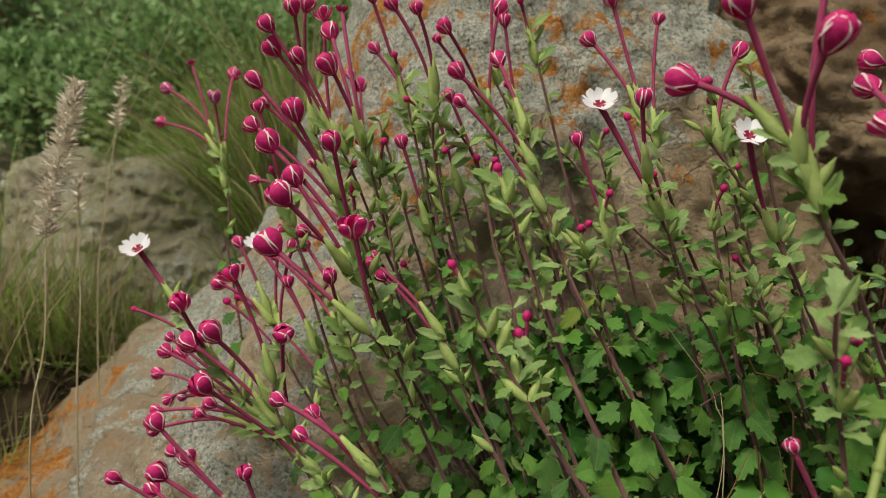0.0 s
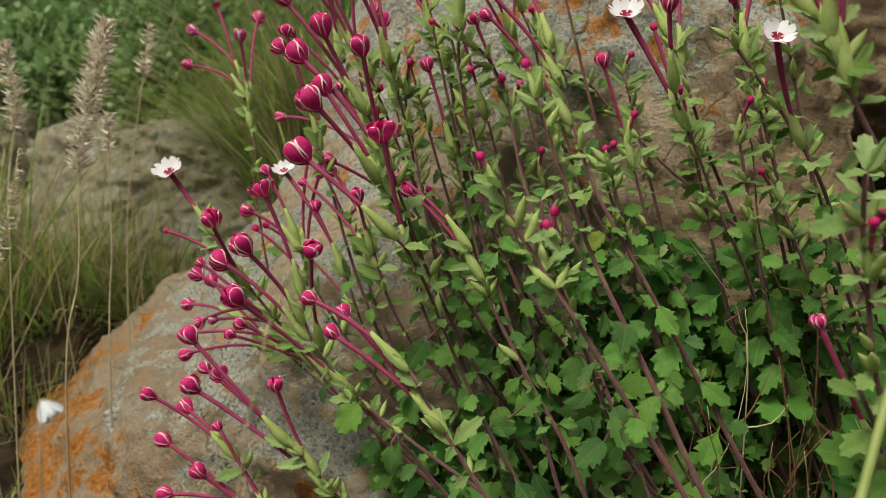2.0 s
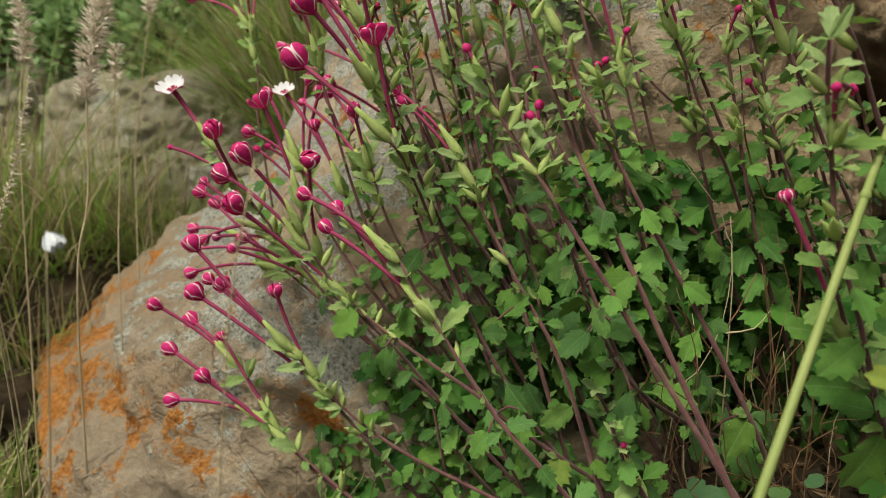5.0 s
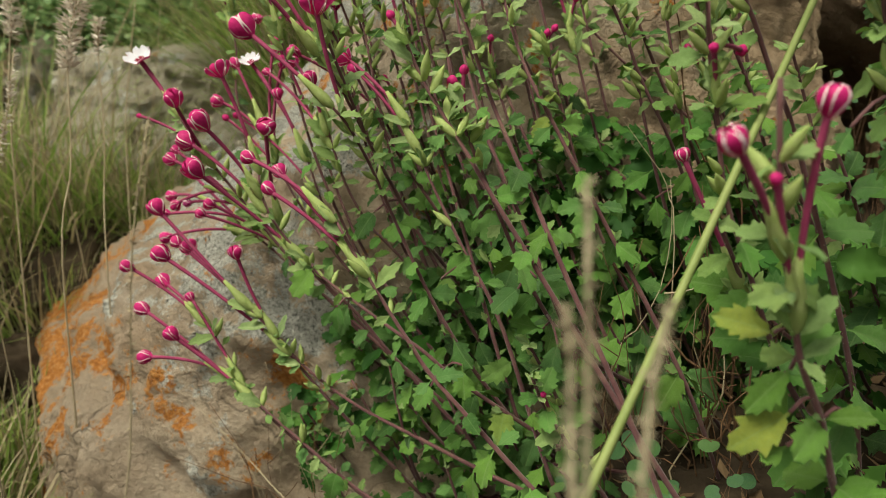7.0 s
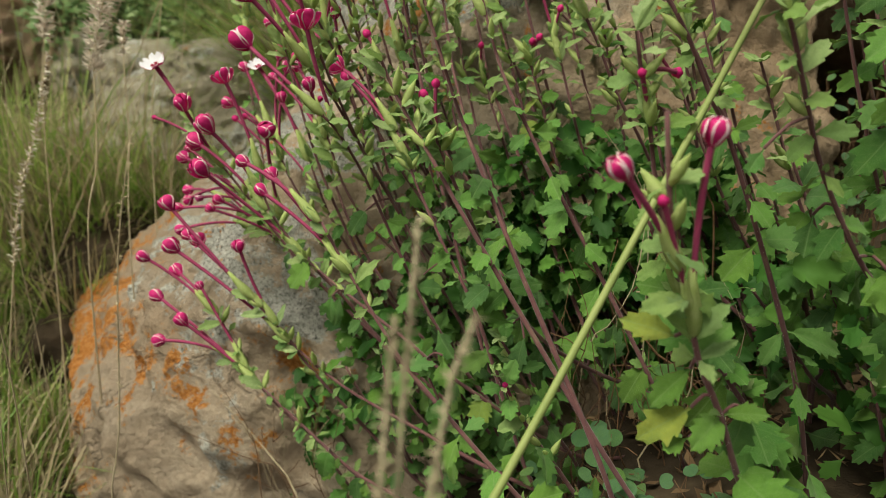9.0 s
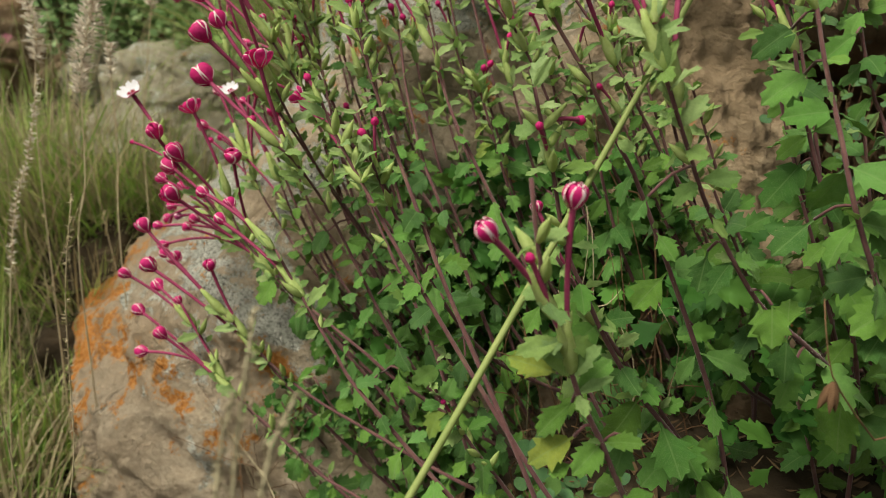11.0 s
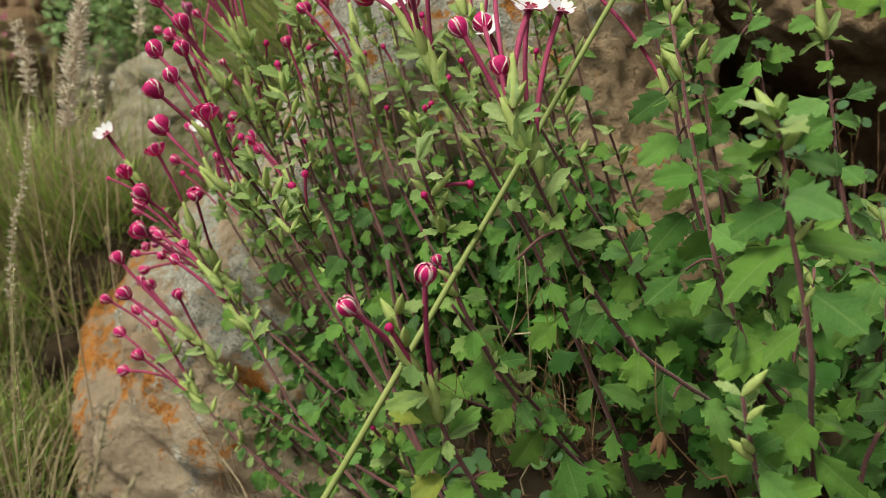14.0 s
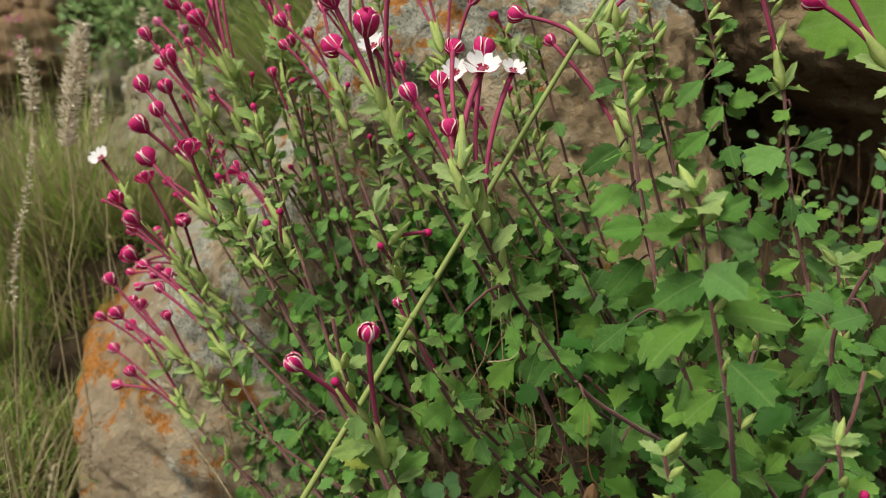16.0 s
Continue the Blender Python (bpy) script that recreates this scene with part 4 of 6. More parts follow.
def shoot(nodes, buds, lf=1.0, bushy=False, leafy=False, limit=0.27):
    """One shoot from its tip (first node) down to the root, with its long-tubed flowers: x, y, z, size, form."""
    pts = [Vector(p) for p in nodes]
    down = (pts[-1] - pts[-2]).normalized()
    gz = ground_z(pts[-1].x, pts[-1].y)
    drop = pts[-1].z - gz
    if drop > 0.0:
        run = min(2.2, 1.0 / max(0.2, -down.z)) * drop if down.z < 0 else 0.03
        pts.append(pts[-1] + Vector((max(0.008, down.x * run * 0.45) + rnd.uniform(-0.008, 0.012), down.y * run * 0.3 + 0.006 + rnd.uniform(-0.006, 0.008), -drop * rnd.uniform(0.4, 0.6))))
        end = pts[-1] + Vector((max(0.004, down.x * run * 0.25) + rnd.uniform(-0.006, 0.01), 0.012, 0))
        pts.append(Vector((end.x, end.y, ground_z(end.x, end.y) - 0.004)))
    base = pts[-1].copy()
    path = smooth_path(pts)
    many = len(buds) > 0 and not leafy
    root = thing("flower_shoot" if many else "leafy_shoot", base,
                 ("purple-brown hairy shoot bearing long-tubed crimson buds" if many else "leafy purple-stemmed shoot with toothed green leaves") + (" and an open white flower" if any(b[4] == "white" for b in buds) else ""),
                 "flowering plant", "shoots of the flowering plant")
    local = [p - base for p in path]
    vs, fs = tube_geo(local, lambda t: 0.0007 + 0.00045 * min(1.0, t * 1.6), 7)
    slots = [0] * len(fs)
    for i in range(int(len(local) * 0.6) * (6 if not bushy or limit > 0.2 else 1)):
        j = rnd.randint(0, int((len(local) - 2) * 0.7))
        p = local[j].lerp(local[j + 1], rnd.random())
        ax = (local[j + 1] - local[j]).normalized()
        a = rnd.uniform(0, 6.28)
        o = ax.cross(Vector((math.cos(a), math.sin(a), 0.4))).normalized()
        rr = 0.0007 + 0.00045 * min(1.0, j / len(local) * 1.6)
        w = o.cross(ax) * 0.00006
        k = len(vs)
        vs += [p + o * rr * 0.9 + w, p + o * rr * 0.9 - w, p + o * (rr + rnd.uniform(0.0006, 0.0013)) - ax * 0.0002]
        fs.append((k, k + 1, k + 2))
        slots.append(1)
    part("stem", mesh("stem", vs, fs, [STEM, HAIR], slots), root)
    SHOOTS.append((root, base, path))
    leaves_along(root, base, path, lf, bushy, many, limit)
    tipward = (path[0] - path[min(3, len(path) - 1)]).normalized()
    for order, (x, y, z, size, form) in enumerate(buds):
        tip = Vector((x, y, z))
        # the tube springs from the stem where a usual length and an acute angle agree
        want = 0.016 if form == "tiny" else 0.052
        best = min(range(min(len(path) - 2, 14)), key=lambda j: abs((tip - path[j]).length - want) + 0.05 * max(0.0, 0.75 - (tip - path[j]).normalized().dot((path[j] - path[j + 1]).normalized())))
        best = max(0, min(len(path) - 3, best + round(1.7 * (order - 0.5 * (len(buds) - 1))) + rnd.randint(-1, 1)))
        start = path[best] + Vector((rnd.uniform(-1, 1), rnd.uniform(-1, 1), 0)) * 0.0014
        direction = (path[max(0, best - 1)] - path[best + 1]).normalized()
        flower(root, base, start, direction, tip, size * (1.0 if form == "white" else 0.81), form)
        out = ((tip - start).normalized() + Vector((rnd.uniform(-0.7, 0.7), rnd.uniform(-0.7, 0.2), 0))).normalized()
        put_leaf(root, base, start, out, LIGHTWARD, rnd.uniform(0.010, 0.015), BRACTS, "bract")
        out = ((tip - start).normalized() * 0.4 + Vector((rnd.uniform(-0.8, 0.8), rnd.uniform(-0.7, 0.2), rnd.uniform(-0.3, 0.5)))).normalized()
        put_leaf(root, base, path[min(len(path) - 1, best + 1)], out, LIGHTWARD, rnd.uniform(0.010, 0.016), BRACTS, "bract")
    # unopened green calyces and toothed young leaves round the tip
    young = all(b[4] == "tiny" for b in buds) and lf > 0.6 and (not bushy or limit > 0.2)
    tops = BRACTS[1:]
    for i in range(7 if young else 0):
        a = rnd.uniform(0, 6.28)
        d = (tipward * rnd.uniform(0.3, 1.0) + Vector((math.cos(a), math.sin(a) - 0.3, 0.15)) * 0.8).normalized()
        put_leaf(root, base, path[rnd.randint(0, min(2 if bushy else 7, len(path) - 2))], d, (LIGHTWARD + tipward * 0.5).normalized(), rnd.uniform(0.008, 0.0135) * (1.1 * lf * lf if bushy else 1.0), tops, "bract")
    for i in range(6 if young else 4 if many else 0):
        a = rnd.uniform(0, 6.28)
        d = (tipward + Vector((math.cos(a) * 0.9, math.sin(a) * 0.7, 0.1))).normalized()
        ln = rnd.uniform(0.009, 0.0135) * (0.9 if bushy else 1.0) if young else rnd.uniform(0.0085, 0.0135)
        part("calyx", YOUNGCALYX, root, Matrix.Translation(path[rnd.randint(0, min(9, len(path) - 2))] - base) @ z_frame(d) @ Matrix.Diagonal((ln * 0.78, ln * 0.78, ln, 1)), "unopened pale green calyx")
    return root


shoot([(-0.157, 0.500, 0.335), (-0.157, 0.502, 0.319), (-0.153, 0.497, 0.291), (-0.154, 0.492, 0.264), (-0.149, 0.487, 0.232)],
      [(-0.203, 0.528, 0.377, 0.0100, "old"), (-0.209, 0.529, 0.352, 0.0090, "bud"), (-0.159, 0.496, 0.368, 0.0100, "old"), (-0.163, 0.558, 0.389, 0.0110, "bud"), (-0.186, 0.533, 0.395, 0.0100, "bloom")], 0.8)
shoot([(-0.108, 0.324, 0.106), (-0.094, 0.317, 0.095), (-0.059, 0.304, 0.072), (-0.029, 0.292, 0.054), (-0.001, 0.283, 0.045)],
      [(-0.163, 0.330, 0.115, 0.0100, "bud"), (-0.139, 0.318, 0.134, 0.0100, "bud"), (-0.164, 0.336, 0.143, 0.0100, "bud")], 0.7)
shoot([(-0.125, 0.335, 0.133), (-0.108, 0.326, 0.112), (-0.091, 0.318, 0.090), (-0.057, 0.308, 0.065)],
      [(-0.171, 0.339, 0.168, 0.0090, "bud"), (-0.157, 0.351, 0.155, 0.0100, "bud"), (-0.135, 0.338, 0.150, 0.0060, "bud")], 0.7)
shoot([(-0.076, 0.311, 0.137), (-0.057, 0.308, 0.118), (-0.029, 0.301, 0.101), (0.006, 0.291, 0.088), (0.045, 0.277, 0.076), (0.075, 0.268, 0.068)],
      [(-0.095, 0.312, 0.185, 0.0090, "bud"), (-0.139, 0.317, 0.182, 0.0120, "bud")], 0.8)
shoot([(-0.088, 0.309, 0.154), (-0.077, 0.311, 0.139), (-0.064, 0.312, 0.119), (-0.043, 0.312, 0.092)],
      [(-0.138, 0.317, 0.208, 0.0110, "bud"), (-0.130, 0.332, 0.182, 0.0090, "curl"), (-0.139, 0.337, 0.184, 0.0080, "bud")], 0.7)
shoot([(-0.076, 0.332, 0.196), (-0.067, 0.324, 0.184), (-0.049, 0.317, 0.170), (-0.016, 0.303, 0.151), (0.007, 0.291, 0.140), (0.031, 0.288, 0.121)],
      [(-0.077, 0.323, 0.251, 0.0120, "ball"), (-0.111, 0.309, 0.230, 0.0120, "bud")], 0.8)
shoot([(-0.083, 0.323, 0.226), (-0.079, 0.323, 0.205), (-0.058, 0.322, 0.175), (-0.032, 0.322, 0.147), (-0.011, 0.317, 0.123)],
      [(-0.100, 0.324, 0.281, 0.0110, "curl"), (-0.107, 0.312, 0.254, 0.0120, "bud"), (-0.127, 0.338, 0.242, 0.0120, "bud")], 0.7)
shoot([(-0.140, 0.354, 0.259), (-0.124, 0.349, 0.236), (-0.104, 0.349, 0.208), (-0.077, 0.347, 0.173), (-0.049, 0.341, 0.145)],
      [(-0.160, 0.361, 0.286, 0.0180, "white"), (-0.127, 0.326, 0.265, 0.0110, "bud"), (-0.163, 0.357, 0.255, 0.0035, "tiny"), (-0.151, 0.367, 0.228, 0.0090, "bud")], 0.55)
shoot([(-0.134, 0.391, 0.194), (-0.116, 0.388, 0.180), (-0.095, 0.385, 0.163), (-0.066, 0.371, 0.143)],
      [(-0.181, 0.426, 0.194, 0.0090, "bud"), (-0.168, 0.385, 0.175, 0.0090, "bud"), (-0.157, 0.405, 0.214, 0.0090, "bud")], 0.6)
shoot([(-0.031, 0.282, 0.264), (-0.026, 0.288, 0.256), (-0.019, 0.300, 0.237), (-0.012, 0.309, 0.215), (0.001, 0.311, 0.182), (0.015, 0.307, 0.154), (0.033, 0.304, 0.124), (0.051, 0.304, 0.099)],
      [(-0.073, 0.295, 0.299, 0.0135, "ball"), (-0.036, 0.280, 0.309, 0.0120, "curl")], 0.9)
shoot([(-0.038, 0.294, 0.287), (-0.031, 0.301, 0.272), (-0.021, 0.316, 0.244), (-0.011, 0.332, 0.217), (0.005, 0.346, 0.183)],
      [(-0.065, 0.281, 0.322, 0.0135, "ball"), (-0.063, 0.297, 0.328, 0.0110, "bud")], 0.8)
shoot([(-0.037, 0.293, 0.302), (-0.029, 0.301, 0.274), (-0.019, 0.316, 0.240), (-0.005, 0.330, 0.206), (0.013, 0.334, 0.170)],
      [(-0.044, 0.282, 0.343, 0.0100, "bud"), (-0.075, 0.304, 0.342, 0.0120, "bud")], 0.75)
shoot([(-0.049, 0.334, 0.316), (-0.040, 0.341, 0.294), (-0.028, 0.346, 0.269), (-0.014, 0.351, 0.239), (0.005, 0.351, 0.209)],
      [(-0.088, 0.337, 0.370, 0.0100, "bud"), (-0.069, 0.328, 0.355, 0.0115, "bud"), (-0.096, 0.360, 0.350, 0.0100, "bud")], 0.7)
shoot([(-0.057, 0.370, 0.347), (-0.046, 0.371, 0.321), (-0.032, 0.374, 0.284), (-0.014, 0.378, 0.245), (0.005, 0.373, 0.220)],
      [(-0.087, 0.373, 0.389, 0.0115, "bud"), (-0.073, 0.367, 0.384, 0.0095, "bud"), (-0.088, 0.367, 0.400, 0.0105, "bud")], 0.7)
shoot([(-0.039, 0.353, 0.339), (-0.034, 0.357, 0.317), (-0.027, 0.362, 0.286), (-0.019, 0.365, 0.261), (-0.004, 0.365, 0.230)],
      [(-0.054, 0.344, 0.378, 0.0115, "bud"), (-0.058, 0.377, 0.397, 0.0110, "bud"), (-0.052, 0.376, 0.408, 0.0100, "bloom")], 0.7)
shoot([(-0.046, 0.442, 0.323), (-0.040, 0.438, 0.298), (-0.033, 0.433, 0.270), (-0.022, 0.417, 0.241)],
      [(-0.054, 0.468, 0.375, 0.0110, "bud"), (-0.060, 0.463, 0.382, 0.0080, "bud"), (-0.080, 0.401, 0.289, 0.0090, "bud")], 0.7)
shoot([(-0.073, 0.405, 0.345), (-0.063, 0.401, 0.319), (-0.050, 0.396, 0.294), (-0.030, 0.391, 0.262)],
      [(-0.081, 0.397, 0.413, 0.0110, "bud"), (-0.077, 0.408, 0.416, 0.0100, "bud"), (-0.102, 0.408, 0.362, 0.0080, "bud"), (-0.126, 0.475, 0.314, 0.0090, "bud")], 0.7)
shoot([(-0.051, 0.350, 0.250), (-0.042, 0.350, 0.217), (-0.029, 0.355, 0.190), (-0.014, 0.359, 0.172)],
      [(-0.057, 0.345, 0.274, 0.0090, "bud"), (-0.076, 0.383, 0.284, 0.0080, "bud"), (-0.092, 0.381, 0.278, 0.0060, "bud")], 0.7)
shoot([(-0.068, 0.370, 0.226), (-0.060, 0.369, 0.199), (-0.047, 0.368, 0.172), (-0.031, 0.364, 0.153)],
      [(-0.085, 0.373, 0.265, 0.0080, "bud"), (-0.106, 0.392, 0.284, 0.0140, "white"), (-0.119, 0.394, 0.252, 0.0050, "tiny")], 0.7)
shoot([(-0.017, 0.409, 0.365), (-0.012, 0.395, 0.345), (-0.004, 0.371, 0.303), (0.005, 0.363, 0.277), (0.015, 0.358, 0.251), (0.029, 0.354, 0.227)],
      [(-0.039, 0.417, 0.393, 0.0080, "bud"), (-0.026, 0.419, 0.382, 0.0065, "bud")], 0.8)
shoot([(-0.003, 0.353, 0.363), (-0.005, 0.354, 0.343), (0.002, 0.357, 0.299), (0.014, 0.353, 0.252), (0.025, 0.349, 0.229)],
      [(-0.012, 0.345, 0.404, 0.0075, "bud"), (-0.024, 0.350, 0.407, 0.0085, "bud")], 0.7)
shoot([(0.026, 0.402, 0.356), (0.031, 0.404, 0.335), (0.039, 0.397, 0.300), (0.046, 0.382, 0.273), (0.059, 0.367, 0.245)],
      [(0.002, 0.385, 0.401, 0.0095, "bud"), (0.031, 0.407, 0.413, 0.0105, "bud"), (-0.003, 0.394, 0.396, 0.0060, "bud")], 0.75)
shoot([(0.031, 0.410, 0.373), (0.038, 0.407, 0.357), (0.044, 0.408, 0.328), (0.051, 0.400, 0.305), (0.064, 0.388, 0.277), (0.079, 0.368, 0.248), (0.104, 0.355, 0.230)],
      [(0.031, 0.423, 0.443, 0.0090, "bud")], 0.9)
shoot([(0.059, 0.420, 0.341), (0.074, 0.422, 0.332), (0.090, 0.420, 0.314), (0.122, 0.420, 0.283), (0.148, 0.421, 0.262)],
      [], 0.8, leafy=True)
shoot([(0.001, 0.354, 0.352), (0.010, 0.358, 0.344), (0.019, 0.361, 0.326), (0.026, 0.346, 0.290), (0.031, 0.337, 0.272), (0.039, 0.327, 0.246), (0.049, 0.317, 0.225)],
      [(0.017, 0.356, 0.334, 0.0045, "tiny"), (0.001, 0.351, 0.338, 0.0040, "tiny")], 0.75)
shoot([(-0.011, 0.399, 0.345), (-0.006, 0.392, 0.314), (0.000, 0.380, 0.282), (0.008, 0.367, 0.249), (0.017, 0.351, 0.223)],
      [], 0.7)
shoot([(0.025, 0.241, 0.286), (0.028, 0.242, 0.270), (0.032, 0.243, 0.257), (0.043, 0.245, 0.229), (0.059, 0.257, 0.189), (0.078, 0.267, 0.157), (0.105, 0.283, 0.132), (0.147, 0.308, 0.104)],
      [(0.027, 0.240, 0.277, 0.0050, "tiny"), (0.031, 0.249, 0.281, 0.0045, "tiny")], 1.0)
shoot([(0.090, 0.305, 0.325), (0.095, 0.309, 0.314), (0.105, 0.311, 0.295), (0.114, 0.312, 0.274), (0.130, 0.317, 0.246), (0.144, 0.327, 0.219), (0.161, 0.337, 0.187)],
      [(0.082, 0.293, 0.360, 0.0090, "half"), (0.069, 0.314, 0.359, 0.0170, "white"), (0.082, 0.316, 0.354, 0.0040, "tiny")], 0.9)
shoot([(0.101, 0.351, 0.352), (0.109, 0.340, 0.321), (0.120, 0.340, 0.293), (0.135, 0.340, 0.262), (0.153, 0.344, 0.230)],
      [(0.076, 0.372, 0.393, 0.0095, "bud"), (0.085, 0.366, 0.411, 0.0090, "bud"), (0.108, 0.365, 0.402, 0.0070, "bud")], 0.8)
shoot([(0.111, 0.304, 0.348), (0.123, 0.301, 0.332), (0.137, 0.298, 0.312), (0.150, 0.294, 0.289), (0.165, 0.299, 0.262)],
      [(0.127, 0.310, 0.381, 0.0080, "bud"), (0.122, 0.282, 0.346, 0.0150, "white")], 0.9)
shoot([(0.104, 0.208, 0.344), (0.107, 0.208, 0.335), (0.112, 0.207, 0.324), (0.118, 0.207, 0.314), (0.127, 0.207, 0.299), (0.137, 0.209, 0.278), (0.149, 0.211, 0.254)],
      [(0.078, 0.229, 0.364, 0.0115, "bud"), (0.104, 0.194, 0.373, 0.0118, "bud"), (0.086, 0.209, 0.384, 0.0110, "bud"), (0.111, 0.211, 0.392, 0.0110, "bud")], 0.9)
shoot([(0.143, 0.174, 0.321), (0.146, 0.172, 0.311), (0.150, 0.171, 0.300), (0.158, 0.176, 0.280), (0.169, 0.183, 0.255), (0.190, 0.190, 0.220), (0.212, 0.198, 0.199), (0.231, 0.211, 0.178)],
      [(0.139, 0.180, 0.335, 0.0085, "bud"), (0.149, 0.201, 0.355, 0.0160, "white"), (0.126, 0.175, 0.349, 0.0090, "half"), (0.130, 0.207, 0.350, 0.0095, "half"), (0.133, 0.223, 0.362, 0.0095, "half"), (0.160, 0.209, 0.353, 0.0110, "white"), (0.148, 0.214, 0.360, 0.0100, "bud")], 1.0)
shoot([(0.106, 0.182, 0.301), (0.109, 0.186, 0.286), (0.113, 0.188, 0.270), (0.118, 0.187, 0.242), (0.127, 0.188, 0.220), (0.137, 0.193, 0.197), (0.151, 0.203, 0.171)],
      [(0.123, 0.200, 0.287, 0.0045, "tiny"), (0.108, 0.179, 0.288, 0.0035, "tiny")], 1.0)
shoot([(0.107, 0.124, 0.281), (0.109, 0.124, 0.262), (0.112, 0.126, 0.244), (0.117, 0.128, 0.230), (0.122, 0.130, 0.211), (0.130, 0.131, 0.193), (0.138, 0.136, 0.171)],
      [(0.096, 0.115, 0.267, 0.0080, "half"), (0.119, 0.125, 0.275, 0.0085, "half"), (0.107, 0.120, 0.259, 0.0035, "tiny")], 1.0)
shoot([(0.114, 0.189, 0.238), (0.121, 0.191, 0.226), (0.131, 0.198, 0.208), (0.144, 0.204, 0.186)],
      [(0.107, 0.200, 0.253, 0.0060, "half")], 1.0)
shoot([(-0.112, 0.366, 0.207), (-0.098, 0.363, 0.191), (-0.076, 0.359, 0.170), (-0.057, 0.356, 0.151)],
      [(-0.153, 0.370, 0.200, 0.0075, "bud"), (-0.145, 0.370, 0.201, 0.0065, "old"), (-0.124, 0.355, 0.203, 0.0080, "bud"), (-0.130, 0.354, 0.197, 0.0070, "bud"), (-0.157, 0.364, 0.195, 0.0075, "bud"), (-0.154, 0.380, 0.232, 0.0070, "bud")], 0.8)
shoot([(-0.098, 0.387, 0.243), (-0.089, 0.383, 0.217), (-0.069, 0.377, 0.185), (-0.046, 0.367, 0.159)],
      [(-0.127, 0.390, 0.261, 0.0080, "bud"), (-0.118, 0.399, 0.283, 0.0080, "bud"), (-0.093, 0.396, 0.290, 0.0080, "bud"), (-0.084, 0.384, 0.283, 0.0085, "bud"), (-0.124, 0.389, 0.251, 0.0050, "tiny")], 0.8)
shoot([(-0.057, 0.379, 0.313), (-0.049, 0.375, 0.290), (-0.036, 0.374, 0.253), (-0.020, 0.367, 0.216)],
      [(-0.069, 0.372, 0.330, 0.0060, "half"), (-0.047, 0.372, 0.330, 0.0045, "tiny"), (-0.063, 0.386, 0.408, 0.0085, "curl")], 0.8)
shoot([(-0.024, 0.248, 0.218), (-0.013, 0.244, 0.199), (0.007, 0.233, 0.171), (0.026, 0.223, 0.149)],
      [(-0.064, 0.259, 0.244, 0.0075, "bud"), (-0.055, 0.256, 0.230, 0.0070, "bud"), (-0.051, 0.260, 0.238, 0.0075, "bud")], 0.8)
shoot([(0.001, 0.310, 0.253), (0.012, 0.303, 0.226), (0.029, 0.289, 0.194), (0.048, 0.276, 0.159)],
      [(-0.033, 0.325, 0.286, 0.0090, "curl"), (-0.028, 0.324, 0.280, 0.0080, "bud")], 0.8)
shoot([(0.038, 0.332, 0.350), (0.045, 0.323, 0.321), (0.057, 0.307, 0.283), (0.076, 0.292, 0.246)],
      [(0.027, 0.351, 0.381, 0.0090, "bud"), (0.007, 0.333, 0.374, 0.0090, "bud"), (0.009, 0.329, 0.361, 0.0070, "bud")], 0.8)
shoot([(0.022, 0.255, 0.328), (0.030, 0.248, 0.304), (0.042, 0.239, 0.270), (0.056, 0.225, 0.239), (0.070, 0.212, 0.208)],
      [(0.020, 0.257, 0.335, 0.0040, "tiny")], 0.9, limit=0.13)
shoot([(0.007, 0.240, 0.297), (0.016, 0.235, 0.277), (0.033, 0.224, 0.251), (0.053, 0.212, 0.220)],
      [(0.003, 0.241, 0.302, 0.0040, "tiny")], 0.9, limit=0.11)
shoot([(0.224, 0.141, 0.320), (0.226, 0.139, 0.311), (0.229, 0.134, 0.290), (0.235, 0.127, 0.261), (0.238, 0.127, 0.244), (0.241, 0.132, 0.226)],
      [], 1.0, bushy=True, leafy=True)
shoot([(0.201, 0.246, 0.365), (0.204, 0.231, 0.345), (0.207, 0.222, 0.329), (0.211, 0.215, 0.306), (0.217, 0.204, 0.277), (0.221, 0.196, 0.256), (0.231, 0.195, 0.230), (0.244, 0.199, 0.202)],
      [], 1.0)
shoot([(0.191, 0.254, 0.369), (0.197, 0.250, 0.347), (0.206, 0.244, 0.320), (0.211, 0.239, 0.295), (0.218, 0.235, 0.269), (0.228, 0.232, 0.237)],
      [(0.223, 0.279, 0.386, 0.0090, "bud"), (0.157, 0.262, 0.373, 0.0090, "bud"), (0.172, 0.258, 0.361, 0.0065, "bud")], 0.95)
shoot([(0.244, 0.326, 0.383), (0.251, 0.319, 0.353), (0.256, 0.313, 0.327), (0.261, 0.307, 0.302), (0.266, 0.304, 0.284), (0.276, 0.298, 0.255)],
      [], 0.95)
shoot([(0.219, 0.327, 0.371), (0.224, 0.317, 0.342), (0.230, 0.307, 0.311), (0.235, 0.298, 0.282), (0.240, 0.289, 0.254)],
      [], 1.0)
shoot([(0.268, 0.292, 0.379), (0.274, 0.291, 0.359), (0.280, 0.287, 0.333), (0.284, 0.277, 0.297), (0.288, 0.270, 0.270), (0.299, 0.259, 0.222)],
      [(0.261, 0.289, 0.391, 0.0080, "bud")], 0.95)
shoot([(0.305, 0.228, 0.346), (0.312, 0.227, 0.322), (0.310, 0.219, 0.287), (0.298, 0.216, 0.256), (0.294, 0.216, 0.227)],
      [(0.276, 0.232, 0.373, 0.0090, "bud"), (0.285, 0.236, 0.379, 0.0090, "bud")], 1.0)
shoot([(0.309, 0.271, 0.250), (0.313, 0.264, 0.227), (0.312, 0.256, 0.206), (0.311, 0.256, 0.177)],
      [], 1.0, bushy=True, leafy=True)
